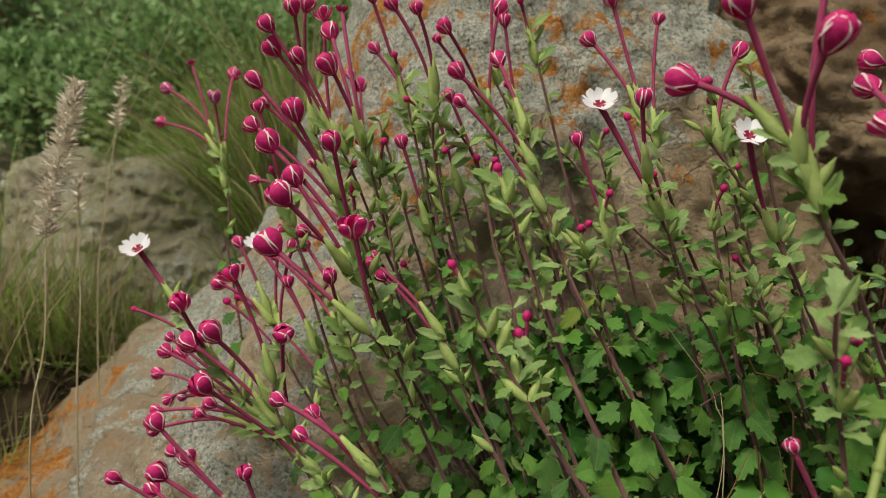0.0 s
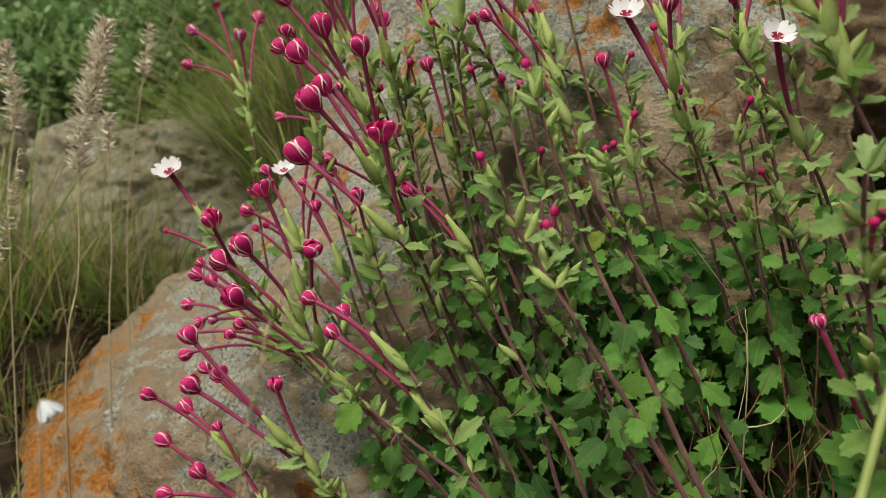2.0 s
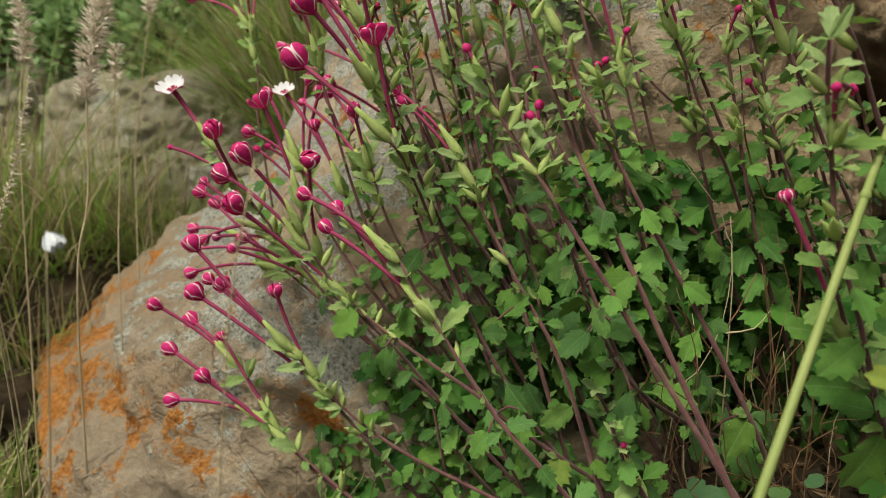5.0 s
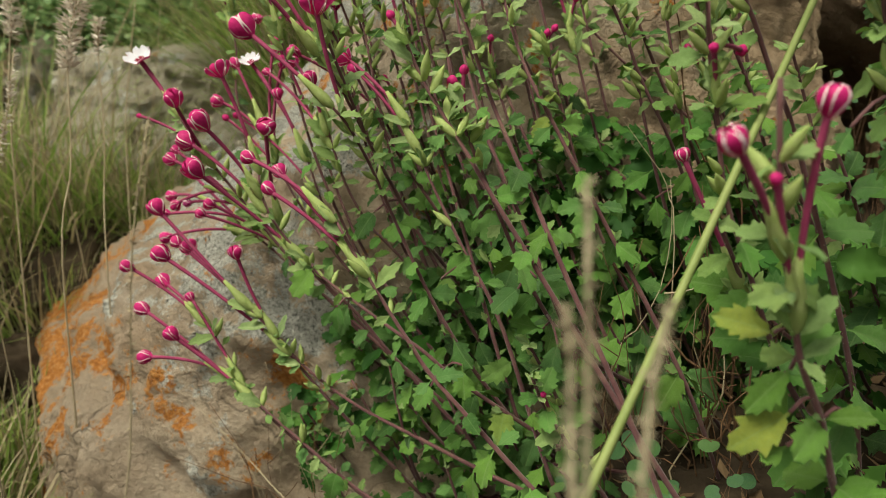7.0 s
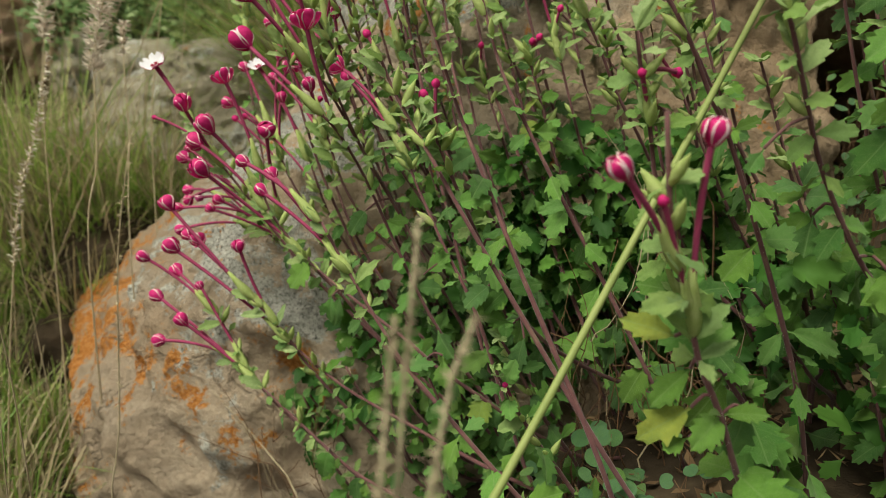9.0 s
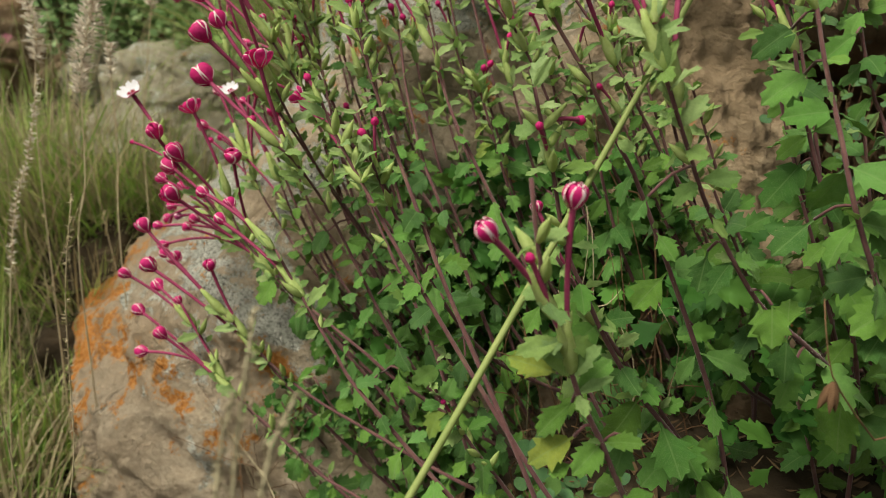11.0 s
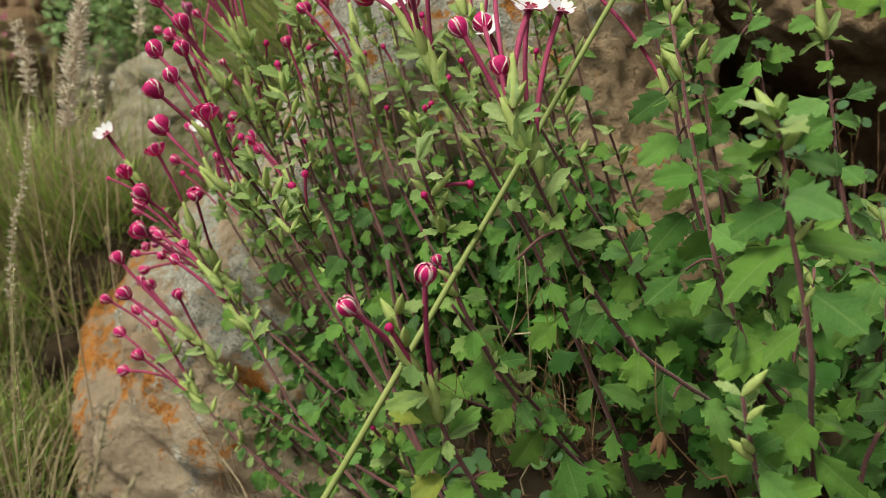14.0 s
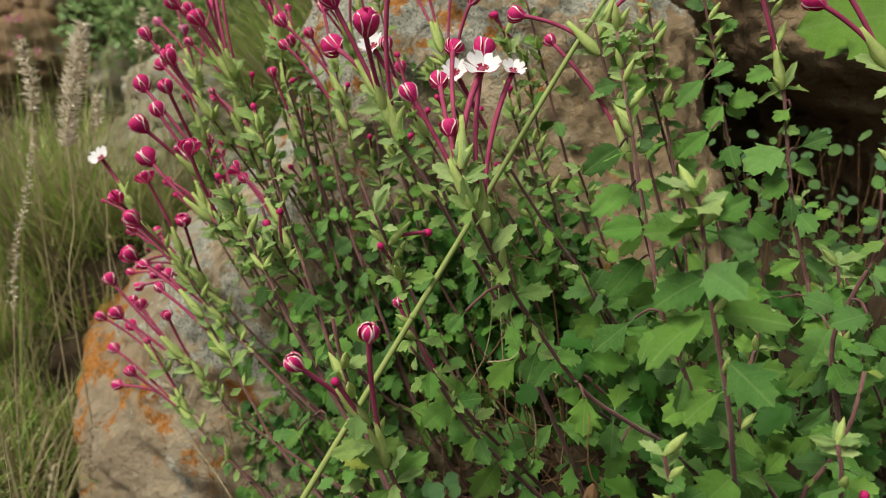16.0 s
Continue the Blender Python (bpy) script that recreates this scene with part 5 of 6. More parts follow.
shoot([(0.270, 0.130, 0.242), (0.272, 0.129, 0.234), (0.274, 0.130, 0.218), (0.278, 0.132, 0.202)],
      [(0.279, 0.127, 0.226, 0.0035, "tiny")], 0.74, bushy=True, leafy=True)
shoot([(0.289, 0.168, 0.248), (0.285, 0.161, 0.233), (0.279, 0.159, 0.215), (0.269, 0.155, 0.196)],
      [], 0.58, bushy=True, leafy=True)
shoot([(0.217, 0.121, 0.239), (0.219, 0.121, 0.230), (0.222, 0.122, 0.218), (0.227, 0.126, 0.201)],
      [], 0.74, bushy=True, leafy=True)
shoot([(0.059, 0.220, 0.162), (0.063, 0.222, 0.151), (0.069, 0.225, 0.138), (0.080, 0.226, 0.120), (0.089, 0.228, 0.106), (0.100, 0.230, 0.088)],
      [(0.064, 0.218, 0.154, 0.0030, "tiny")], 0.72, bushy=True, leafy=True)
shoot([(0.060, 0.256, 0.159), (0.066, 0.259, 0.147), (0.073, 0.261, 0.132), (0.082, 0.267, 0.111)],
      [], 0.75, bushy=True, leafy=True)
shoot([(0.264, 0.216, 0.246), (0.262, 0.210, 0.233), (0.259, 0.210, 0.217), (0.258, 0.207, 0.195)],
      [], 0.7, bushy=True, leafy=True)


# ---------------------------------------------------------------- low leafy mass below the flowering shoots
FRONT = [(-0.09, 0.345), (0.0, 0.305), (0.05, 0.31), (0.10, 0.315), (0.14, 0.29), (0.175, 0.215), (0.22, 0.188), (0.30, 0.205), (0.44, 0.27)]
CROWN = [(-0.09, 0.07), (-0.03, 0.14), (0.02, 0.19), (0.07, 0.20), (0.11, 0.175), (0.15, 0.18), (0.2, 0.205), (0.27, 0.19), (0.45, 0.19)]
f = random.Random(21)
for i in range(118):
    x = f.uniform(-0.09, 0.44)
    z = 0.0 + lerp_table(x, CROWN) * f.random() ** 0.75
    y = lerp_table(x, FRONT) + 0.12 * f.random() ** 1.3
    if (0.06 < x < 0.185 and z < 0.155 and y > 0.22) or (0.085 < x < 0.195 and z < 0.18):
        continue
    if (x > 0.2 and i % 10 < 7) or i % 6 == 0:
        continue
    y += 0.012 if x < 0.2 else 0.028
    tip = Vector((x, min(y, 0.37), max(z, ground_z(x, y) + 0.015)))
    lean = Vector((f.uniform(0.01, 0.04), f.uniform(0.005, 0.03), 0))
    foot = tip + lean * 1.6 - Vector((0, 0, f.uniform(0.05, 0.08)))
    shoot([tip, tip * 0.6 + foot * 0.4 + Vector((0, -0.004, 0)), foot], [], f.uniform(0.75, 1.15), bushy=True, leafy=True, limit=0.075)


# single large leaves where they stand out
def placed_leaf(a, b):
    """A leaf from its base a to its tip b, on a short petiole of the nearest shoot."""
    best = min(((p - a).length, k, i) for k, (_, _, path) in enumerate(SHOOTS) for i, p in enumerate(path[2:]))
    root, base, path = SHOOTS[best[1]]
    foot = path[best[2] + 2]
    if best[0] > 0.022:
        return
    up = (LIGHTWARD * 0.8 + Vector((0.1, -0.6, 0.3)) + Vector((rnd.uniform(-0.5, 0.5), 0, rnd.uniform(-0.2, 0.3)))).normalized()
    put_leaf(root, base, a, b - a, up, (b - a).length * 0.86, LEAVES)
    if best[0] > 0.003:
        pts = smooth_path([foot - base, (foot + a) / 2 - base + Vector((0, 0, 0.002)), a + (b - a) * 0.05 - base], 0.004)
        vs, fs = tube_geo(pts, lambda t: 0.0006, 5)
        part("petiole", mesh("petiole", vs, fs, [STEM]), root)


for row in [(0.171, 0.192, 0.240, 0.166, 0.181, 0.224),
            (0.174, 0.174, 0.210, 0.173, 0.162, 0.188),
            (0.191, 0.177, 0.225, 0.190, 0.167, 0.209),
            (0.212, 0.205, 0.249, 0.191, 0.191, 0.236),
            (0.225, 0.199, 0.254, 0.239, 0.192, 0.238),
            (0.245, 0.197, 0.220, 0.220, 0.183, 0.212),
            (0.216, 0.239, 0.264, 0.198, 0.224, 0.248),
            (0.300, 0.241, 0.231, 0.289, 0.227, 0.213),
            (0.275, 0.228, 0.182, 0.300, 0.232, 0.189),
            (0.251, 0.186, 0.203, 0.257, 0.177, 0.185),
            (0.257, 0.198, 0.231, 0.276, 0.198, 0.231),
            (0.286, 0.270, 0.232, 0.257, 0.263, 0.242),
            (0.228, 0.137, 0.295, 0.210, 0.127, 0.290),
            (0.230, 0.136, 0.291, 0.246, 0.139, 0.301),
            (0.302, 0.206, 0.254, 0.284, 0.197, 0.253)]:
    placed_leaf(Vector(row[:3]), Vector(row[3:]))
for row in [(0.207, 0.194, 0.192, 0.203, 0.183, 0.176),
            (0.145, 0.168, 0.266, 0.138, 0.160, 0.258),
            (0.171, 0.231, 0.317, 0.159, 0.220, 0.308),
            (0.204, 0.231, 0.318, 0.186, 0.219, 0.308),
            (0.209, 0.226, 0.301, 0.189, 0.214, 0.292),
            (0.228, 0.269, 0.327, 0.221, 0.258, 0.313),
            (0.250, 0.291, 0.314, 0.232, 0.279, 0.304),
            (0.248, 0.310, 0.337, 0.231, 0.298, 0.327),
            (0.249, 0.310, 0.336, 0.262, 0.313, 0.348),
            (0.252, 0.318, 0.356, 0.263, 0.320, 0.368),
            (0.258, 0.307, 0.323, 0.276, 0.310, 0.331),
            (0.282, 0.278, 0.307, 0.259, 0.265, 0.299),
            (0.285, 0.278, 0.306, 0.305, 0.281, 0.313),
            (0.283, 0.273, 0.293, 0.271, 0.263, 0.286),
            (0.284, 0.271, 0.286, 0.286, 0.262, 0.273)]:
    placed_leaf(Vector(row[:3]), Vector(row[3:]))
for row in [(0.257, 0.308, 0.324, 0.248, 0.297, 0.313),
            (0.275, 0.289, 0.342, 0.261, 0.280, 0.340),
            (0.284, 0.285, 0.325, 0.274, 0.276, 0.319),
            (0.225, 0.137, 0.310, 0.205, 0.129, 0.312),
            (0.227, 0.138, 0.310, 0.245, 0.136, 0.307),
            (0.116, 0.131, 0.217, 0.100, 0.127, 0.225),
            (0.121, 0.132, 0.210, 0.133, 0.133, 0.222),
            (0.121, 0.131, 0.208, 0.107, 0.123, 0.199),
            (0.122, 0.130, 0.196, 0.105, 0.122, 0.189),
            (0.122, 0.130, 0.186, 0.112, 0.124, 0.184),
            (0.171, 0.177, 0.207, 0.176, 0.167, 0.185),
            (0.138, 0.135, 0.194, 0.135, 0.126, 0.180),
            (0.085, 0.242, 0.154, 0.071, 0.232, 0.140),
            (0.116, 0.231, 0.140, 0.115, 0.223, 0.125),
            (0.072, 0.244, 0.166, 0.065, 0.234, 0.151)]:
    placed_leaf(Vector(row[:3]), Vector(row[3:]))
for row in [(0.017, 0.285, 0.180, 0.034, 0.285, 0.195),
            (0.028, 0.281, 0.138, 0.030, 0.273, 0.118),
            (0.001, 0.276, 0.166, -0.008, 0.268, 0.149),
            (0.067, 0.258, 0.166, 0.048, 0.255, 0.172),
            (0.061, 0.244, 0.195, 0.074, 0.242, 0.200),
            (0.055, 0.252, 0.188, 0.040, 0.246, 0.178),
            (0.054, 0.252, 0.210, 0.076, 0.250, 0.214),
            (0.043, 0.260, 0.222, 0.039, 0.252, 0.206),
            (0.057, 0.299, 0.191, 0.042, 0.289, 0.168),
            (0.136, 0.314, 0.196, 0.131, 0.307, 0.185),
            (0.128, 0.328, 0.214, 0.130, 0.320, 0.197),
            (0.106, 0.290, 0.142, 0.123, 0.289, 0.151),
            (0.137, 0.289, 0.133, 0.164, 0.283, 0.123),
            (0.137, 0.207, 0.202, 0.114, 0.204, 0.210),
            (-0.027, 0.306, 0.190, -0.030, 0.298, 0.171)]:
    placed_leaf(Vector(row[:3]), Vector(row[3:]))
for row in [(-0.053, 0.313, 0.178, -0.067, 0.305, 0.161),
            (-0.037, 0.300, 0.162, -0.041, 0.292, 0.148),
            (-0.052, 0.287, 0.132, -0.064, 0.280, 0.122),
            (-0.020, 0.321, 0.207, -0.032, 0.313, 0.193),
            (0.004, 0.274, 0.163, -0.008, 0.262, 0.141),
            (-0.011, 0.268, 0.105, -0.015, 0.257, 0.086),
            (-0.034, 0.307, 0.160, -0.039, 0.297, 0.142),
            (-0.040, 0.285, 0.071, -0.045, 0.276, 0.055),
            (0.014, 0.268, 0.132, 0.003, 0.260, 0.123)]:
    placed_leaf(Vector(row[:3]), Vector(row[3:]))


# slender shoots behind, leaning out over the boulder
for i in range(13):
    k = f.random()
    tip = Vector((-0.10 + 0.20 * k + f.uniform(-0.02, 0.02), 0.37 + 0.03 * f.random(), 0.25 + 0.12 * f.random() + 0.05 * k))
    foot = Vector((tip.x + 0.07 + 0.03 * f.random(), 0.355 + 0.02 * f.random(), 0.08 + 0.03 * f.random()))
    mid = tip.lerp(foot, 0.45) + Vector((-0.006, -0.006, -0.008))
    tiny = [(tip.x + f.uniform(-0.012, 0.004), tip.y - 0.003, tip.z + f.uniform(0.008, 0.016), 0.004, "tiny")] if f.random() < 0.7 else []
    if f.random() < 0.35:
        tiny.append((tip.x - f.uniform(0.005, 0.025), tip.y, tip.z + f.uniform(0.035, 0.05), 0.008, "bud"))
    shoot([tip, mid, foot], tiny, f.uniform(0.6, 0.8))

e = random.Random(8)
for i in range(9):
    k = i / 8
    tip = Vector((-0.06 + 0.21 * k + e.uniform(-0.015, 0.015), 0.355 + 0.03 * e.random(), 0.24 + 0.10 * e.random() + 0.05 * k))
    foot = Vector((tip.x + 0.06 + 0.03 * e.random(), 0.345 + 0.02 * e.random(), 0.10 + 0.03 * e.random()))
    mid = tip.lerp(foot, 0.45) + Vector((-0.006, -0.006, -0.008))
    heads = [(tip.x + e.uniform(-0.014, 0.006), tip.y - 0.003, tip.z + e.uniform(0.010, 0.018), 0.0045, "tiny") for _ in range(1 + i % 2)]
    if i % 3 == 0:
        heads.append((tip.x - e.uniform(0.005, 0.025), tip.y, tip.z + e.uniform(0.035, 0.05), 0.008, "bud"))
    shoot([tip, mid, foot], heads, e.uniform(0.75, 0.95))


# leafy shoots against the sheltered side of the boulder
for i in range(10):
    k = f.random()
    tip = Vector((0.08 + 0.12 * k + f.uniform(-0.02, 0.02), 0.33 + 0.05 * f.random() - 0.03 * k, 0.24 + 0.16 * f.random() ** 0.8))
    foot = Vector((tip.x + 0.055 + 0.06 * f.random(), tip.y + 0.01, 0.10 + 0.04 * f.random()))
    mid = tip.lerp(foot, 0.5) + Vector((-0.008, -0.008, -0.004))
    tiny = [(tip.x - f.uniform(-0.004, 0.012), tip.y - 0.003, tip.z + f.uniform(0.008, 0.016), 0.004, "tiny")] if f.random() < 0.4 else []
    shoot([tip, mid, foot], tiny, f.uniform(0.75, 1.05), leafy=i % 2 == 0)


# broad-leaved shoots filling the shade behind the front of the plant
for i in range(34):
    x = f.uniform(0.02, 0.33)
    y = lerp_table(x, FRONT) + 0.05 + 0.05 * f.random()
    tip = Vector((x, min(y, 0.36), f.uniform(0.11, 0.25) + (0.03 if x > 0.2 else 0.0)))
    if 0.095 < x < 0.19 and tip.z < 0.20:
        continue
    foot = tip + Vector((f.uniform(0.01, 0.05), f.uniform(0.0, 0.02), -f.uniform(0.06, 0.09)))
    size = f.uniform(1.0, 1.25)
    if i % 4:
        shoot([tip, tip.lerp(foot, 0.4) + Vector((0, -0.004, 0)), foot], [], size, bushy=True, leafy=True, limit=0.085)
# leafy shoots in the shade towards the hollow
for i in range(30):
    x = f.uniform(0.21, 0.44)
    tip = Vector((x, f.uniform(0.27, 0.42), f.uniform(0.13, 0.27)))
    foot = tip + Vector((f.uniform(0.0, 0.04), f.uniform(0.0, 0.03), -f.uniform(0.06, 0.09)))
    size = f.uniform(0.95, 1.25)
    if i % 3:
        shoot([tip, tip.lerp(foot, 0.4) + Vector((0, -0.004, 0)), foot], [], size, bushy=True, leafy=True, limit=0.08)
# low shoots at the very front
for i in range(26):
    x = f.uniform(-0.07, 0.20)
    y = lerp_table(x, FRONT) - 0.012 + 0.03 * f.random()
    z = (0.02 + lerp_table(x, CROWN)) * f.uniform(0.25, 0.85)
    if 0.08 < x < 0.17 and z < 0.13:
        continue
    tip = Vector((x, y, max(z, ground_z(x, y) + 0.03)))
    foot = tip + Vector((f.uniform(0.01, 0.04), f.uniform(0.005, 0.02), -f.uniform(0.05, 0.07)))
    size = f.uniform(0.8, 1.1)
    if i % 4:
        shoot([tip, tip.lerp(foot, 0.4) + Vector((0, -0.004, 0)), foot], [], size, bushy=True, leafy=True, limit=0.07)


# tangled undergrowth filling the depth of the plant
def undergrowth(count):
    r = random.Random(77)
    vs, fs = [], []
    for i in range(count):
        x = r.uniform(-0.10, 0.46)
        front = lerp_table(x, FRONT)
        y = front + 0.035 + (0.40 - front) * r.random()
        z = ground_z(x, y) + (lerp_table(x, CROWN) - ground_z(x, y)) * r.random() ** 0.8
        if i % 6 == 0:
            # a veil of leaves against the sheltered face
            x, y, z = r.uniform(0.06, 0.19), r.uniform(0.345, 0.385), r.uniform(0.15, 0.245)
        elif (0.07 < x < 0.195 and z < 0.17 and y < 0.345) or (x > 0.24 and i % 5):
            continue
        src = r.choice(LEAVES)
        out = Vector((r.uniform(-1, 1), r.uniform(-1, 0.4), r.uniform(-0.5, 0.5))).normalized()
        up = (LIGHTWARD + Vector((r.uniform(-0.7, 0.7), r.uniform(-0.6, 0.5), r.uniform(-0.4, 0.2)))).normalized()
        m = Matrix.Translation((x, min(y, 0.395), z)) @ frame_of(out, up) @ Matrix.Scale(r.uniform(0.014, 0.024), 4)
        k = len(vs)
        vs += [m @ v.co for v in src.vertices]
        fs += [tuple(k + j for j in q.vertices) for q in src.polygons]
    tagged(new("undergrowth", mesh("undergrowth", vs, fs, [UNDER])), "dense foliage low in the plant, its leaf green darkened for shade", "foliage", kind="stuff")


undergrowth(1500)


# ---------------------------------------------------------------- grass stalks and seed heads
def stalk(name, label, nodes, r0, r1, mat, category="grass stalk"):
    pts = [Vector(p) for p in nodes]
    root = thing(name, pts[0], label, category)
    path = [p - pts[0] for p in smooth_path(pts, 0.012)]
    vs, fs = tube_geo(path, lambda t: r0 + (r1 - r0) * t, 8)
    part("culm", mesh("culm", vs, fs, [mat]), root)
    for t in (0.3, 0.62):
        k = max(1, min(len(path) - 2, int(len(path) * t)))
        r = (r0 + (r1 - r0) * t) * 1.35
        vs, fs = tube_geo([path[k] - (path[k + 1] - path[k - 1]).normalized() * r, path[k], path[k] + (path[k + 1] - path[k - 1]).normalized() * r], lambda u: r * (1 - 0.3 * abs(2 * u - 1)), 8)
        part("node", mesh("node", vs, fs, [mat]), root)
    return root, path, pts[0]


def spike(root, path, start, density, size, spread, seed, mat=None):
    """Chaffy florets round the upper part of a culm."""
    r = random.Random(seed)
    vs, fs = [], []
    n0 = int(len(path) * start)
    span = path[n0:]
    for i in range(density):
        t = min(0.999, max(0.0, (r.randint(0, 8) + r.gauss(0.5, 0.3)) / 9)) if density > 100 else r.random()
        j = min(len(span) - 2, int(t * (len(span) - 1)))
        p = span[j].lerp(span[j + 1], r.random())
        axis = (span[j + 1] - span[j]).normalized()
        a = r.uniform(0, 6.28)
        rad = (axis.cross(Vector((math.cos(a), math.sin(a), 0.3))).normalized() + axis * r.uniform(-0.2, 0.9)).normalized()
        w = spread * (0.35 + 0.65 * math.sin(math.pi * min(1, t * 0.9 + 0.1)))
        q = p + rad * w * r.uniform(0.1, 1.0)
        side = rad.cross(Vector((r.uniform(-1, 1), r.uniform(-1, 1), 0.5))).normalized()
        nrm = rad.cross(side)
        ln, wd = size * r.uniform(0.5, 1.3), size * r.uniform(0.14, 0.28)
        k = len(vs)
        vs += [q - rad * ln * 0.3, q + side * wd + nrm * wd * 0.4, q + rad * ln, q - side * wd + nrm * wd * 0.4]
        fs.append((k, k + 1, k + 2, k + 3))
    part("seed_head", mesh("seed_head", vs, fs, [mat or FLORET], smooth=False), root, None, "pale fluffy dry seed head")


# thick green culm leaning across the shoots
stalk("grass_stalk", "thick pale green grass stalk leaning across the plant", [(-0.028, 0.010, 0.0), (0.03, 0.076, 0.113), (0.086, 0.140, 0.203), (0.141, 0.203, 0.291), (0.185, 0.254, 0.362), (0.212, 0.284, 0.40)], 0.0016, 0.0011, STALK)
# dry seed heads close to the eye
for i, (nodes, st) in enumerate([([(0.052, -0.02, 0.0), (0.054, -0.005, 0.12), (0.055, 0.03, 0.232), (0.056, 0.05, 0.271)], 0.72),
                                 ([(0.050, -0.022, 0.0), (0.051, -0.01, 0.12), (0.053, 0.027, 0.234), (0.053, 0.043, 0.256)], 0.8),
                                 ([(0.054, -0.02, 0.0), (0.057, -0.008, 0.12), (0.060, 0.027, 0.232), (0.066, 0.043, 0.257)], 0.8)]):
    root, path, at = stalk("grass_seed_stalk", "dry straw grass stalk with a thin seed head", nodes, 0.0008, 0.0004, CHAFF)
    spike(root, path, st, 220, 0.0017, 0.0008, 60 + i, CHAFF)
# pale fluffy seed heads on the slope behind
for i, (nodes, st, sp, n, ln) in enumerate([
        ([(-0.27, 0.40, -0.08), (-0.256, 0.404, 0.150), (-0.251, 0.423, 0.216), (-0.252, 0.441, 0.292), (-0.247, 0.458, 0.336), (-0.244, 0.478, 0.380)], 0.775, 0.0085, 820, 0.0055),
        ([(-0.26, 0.44, -0.08), (-0.253, 0.454, 0.147), (-0.252, 0.471, 0.227), (-0.255, 0.484, 0.290), (-0.254, 0.490, 0.317)], 0.92, 0.003, 90, 0.005),
        ([(-0.30, 0.55, -0.08), (-0.289, 0.567, 0.200), (-0.284, 0.584, 0.281), (-0.274, 0.600, 0.359), (-0.270, 0.607, 0.393)], 0.9, 0.005, 90, 0.007),
        ([(-0.34, 0.45, -0.08), (-0.324, 0.467, 0.219), (-0.324, 0.482, 0.290), (-0.321, 0.490, 0.326), (-0.330, 0.498, 0.368)], 0.86, 0.006, 240, 0.006),
        ([(-0.35, 0.38, -0.08), (-0.337, 0.393, 0.033), (-0.321, 0.408, 0.146), (-0.317, 0.423, 0.195), (-0.305, 0.439, 0.244), (-0.300, 0.454, 0.294)], 0.55, 0.0024, 240, 0.0042),
        ([(-0.075, 0.12, -0.05), (-0.068, 0.128, 0.13), (-0.062, 0.133, 0.175), (-0.055, 0.136, 0.235), (-0.047, 0.139, 0.272)], 0.70, 0.0006, 110, 0.0016)]):
    root, path, at = stalk("grass_seed_stalk", "dry grass stalk with a pale fluffy seed head" if i < 5 else "thin dry grass stalk with a narrow seed spike", nodes, 0.0008 if i < 5 else 0.0004, 0.0004 if i < 5 else 0.0002, STRAW)
    spike(root, path, st, n, ln, sp, 80 + i, STRAW if i > 4 else None)
# bare straw stems
for i, (low, top) in enumerate([((-0.20, 0.24, 0.0), (-0.17, 0.20, 0.29)), ((-0.42, 0.5, 0.0), (-0.37, 0.52, 0.46)),
                                ((-0.5, 0.6, 0.0), (-0.2, 0.55, 0.5)), ((-0.16, 0.56, 0.02), (-0.15, 0.55, 0.27)), ((-0.29, 0.38, 0.0), (-0.30, 0.36, 0.3)), ((-0.6, 0.7, 0), (-0.45, 0.7, 0.5)),
                                ((-0.45, 0.55, 0.0), (-0.20, 0.60, 0.47)), ((-0.36, 0.60, 0.0), (-0.43, 0.62, 0.50)), ((-0.34, 0.64, 0.05), (-0.25, 0.62, 0.42)), ((-0.55, 0.60, 0.0), (-0.47, 0.58, 0.42)), ((-0.50, 0.66, 0.02), (-0.30, 0.70, 0.40))]):
    a, b2 = Vector(low), Vector(top)
    stalk("grass_stalk", "thin bare straw-coloured grass stalk", [a, (a + b2) / 2 + Vector((0.008, 0, 0.02)), b2], 0.0005, 0.0002, STRAW)


# ---------------------------------------------------------------- dead twigs, capsules and small plants
def twig(nodes, r0=0.0008, mat=TWIG, label="thin dead brown twig among the leaves"):
    return stalk("twig", label, nodes, r0 * 0.3, r0, mat, "twig")


twig([(0.100, 0.335, 0.274), (0.110, 0.331, 0.253), (0.129, 0.326, 0.228), (0.134, 0.323, 0.214), (0.137, 0.317, 0.190), (0.14, 0.32, 0.05)], 0.0005, STRAW, "pale dry straw twig bent among the leaves")
twig([(0.132, 0.315, 0.225), (0.133, 0.309, 0.201), (0.128, 0.303, 0.171), (0.115, 0.293, 0.152), (0.103, 0.284, 0.139), (0.10, 0.30, 0.04)], 0.0005, STRAW, "pale dry straw twig bent among the leaves")
twig([(0.145, 0.309, 0.198), (0.136, 0.305, 0.179), (0.128, 0.302, 0.169)], 0.0006)
twig([(0.152, 0.305, 0.180), (0.144, 0.303, 0.171), (0.130, 0.302, 0.169)], 0.0005, STRAW, "pale dry straw twig bent among the leaves")
twig([(0.094, 0.296, 0.194), (0.109, 0.298, 0.179), (0.125, 0.299, 0.158), (0.143, 0.300, 0.134), (0.168, 0.301, 0.112), (0.18, 0.31, 0.05)], 0.0011)
twig([(0.149, 0.320, 0.223), (0.152, 0.313, 0.191), (0.156, 0.306, 0.158), (0.157, 0.301, 0.136), (0.16, 0.31, 0.05)], 0.0007)
twig([(0.157, 0.319, 0.215), (0.166, 0.311, 0.180), (0.173, 0.304, 0.147), (0.176, 0.300, 0.131), (0.18, 0.31, 0.05)], 0.0007)
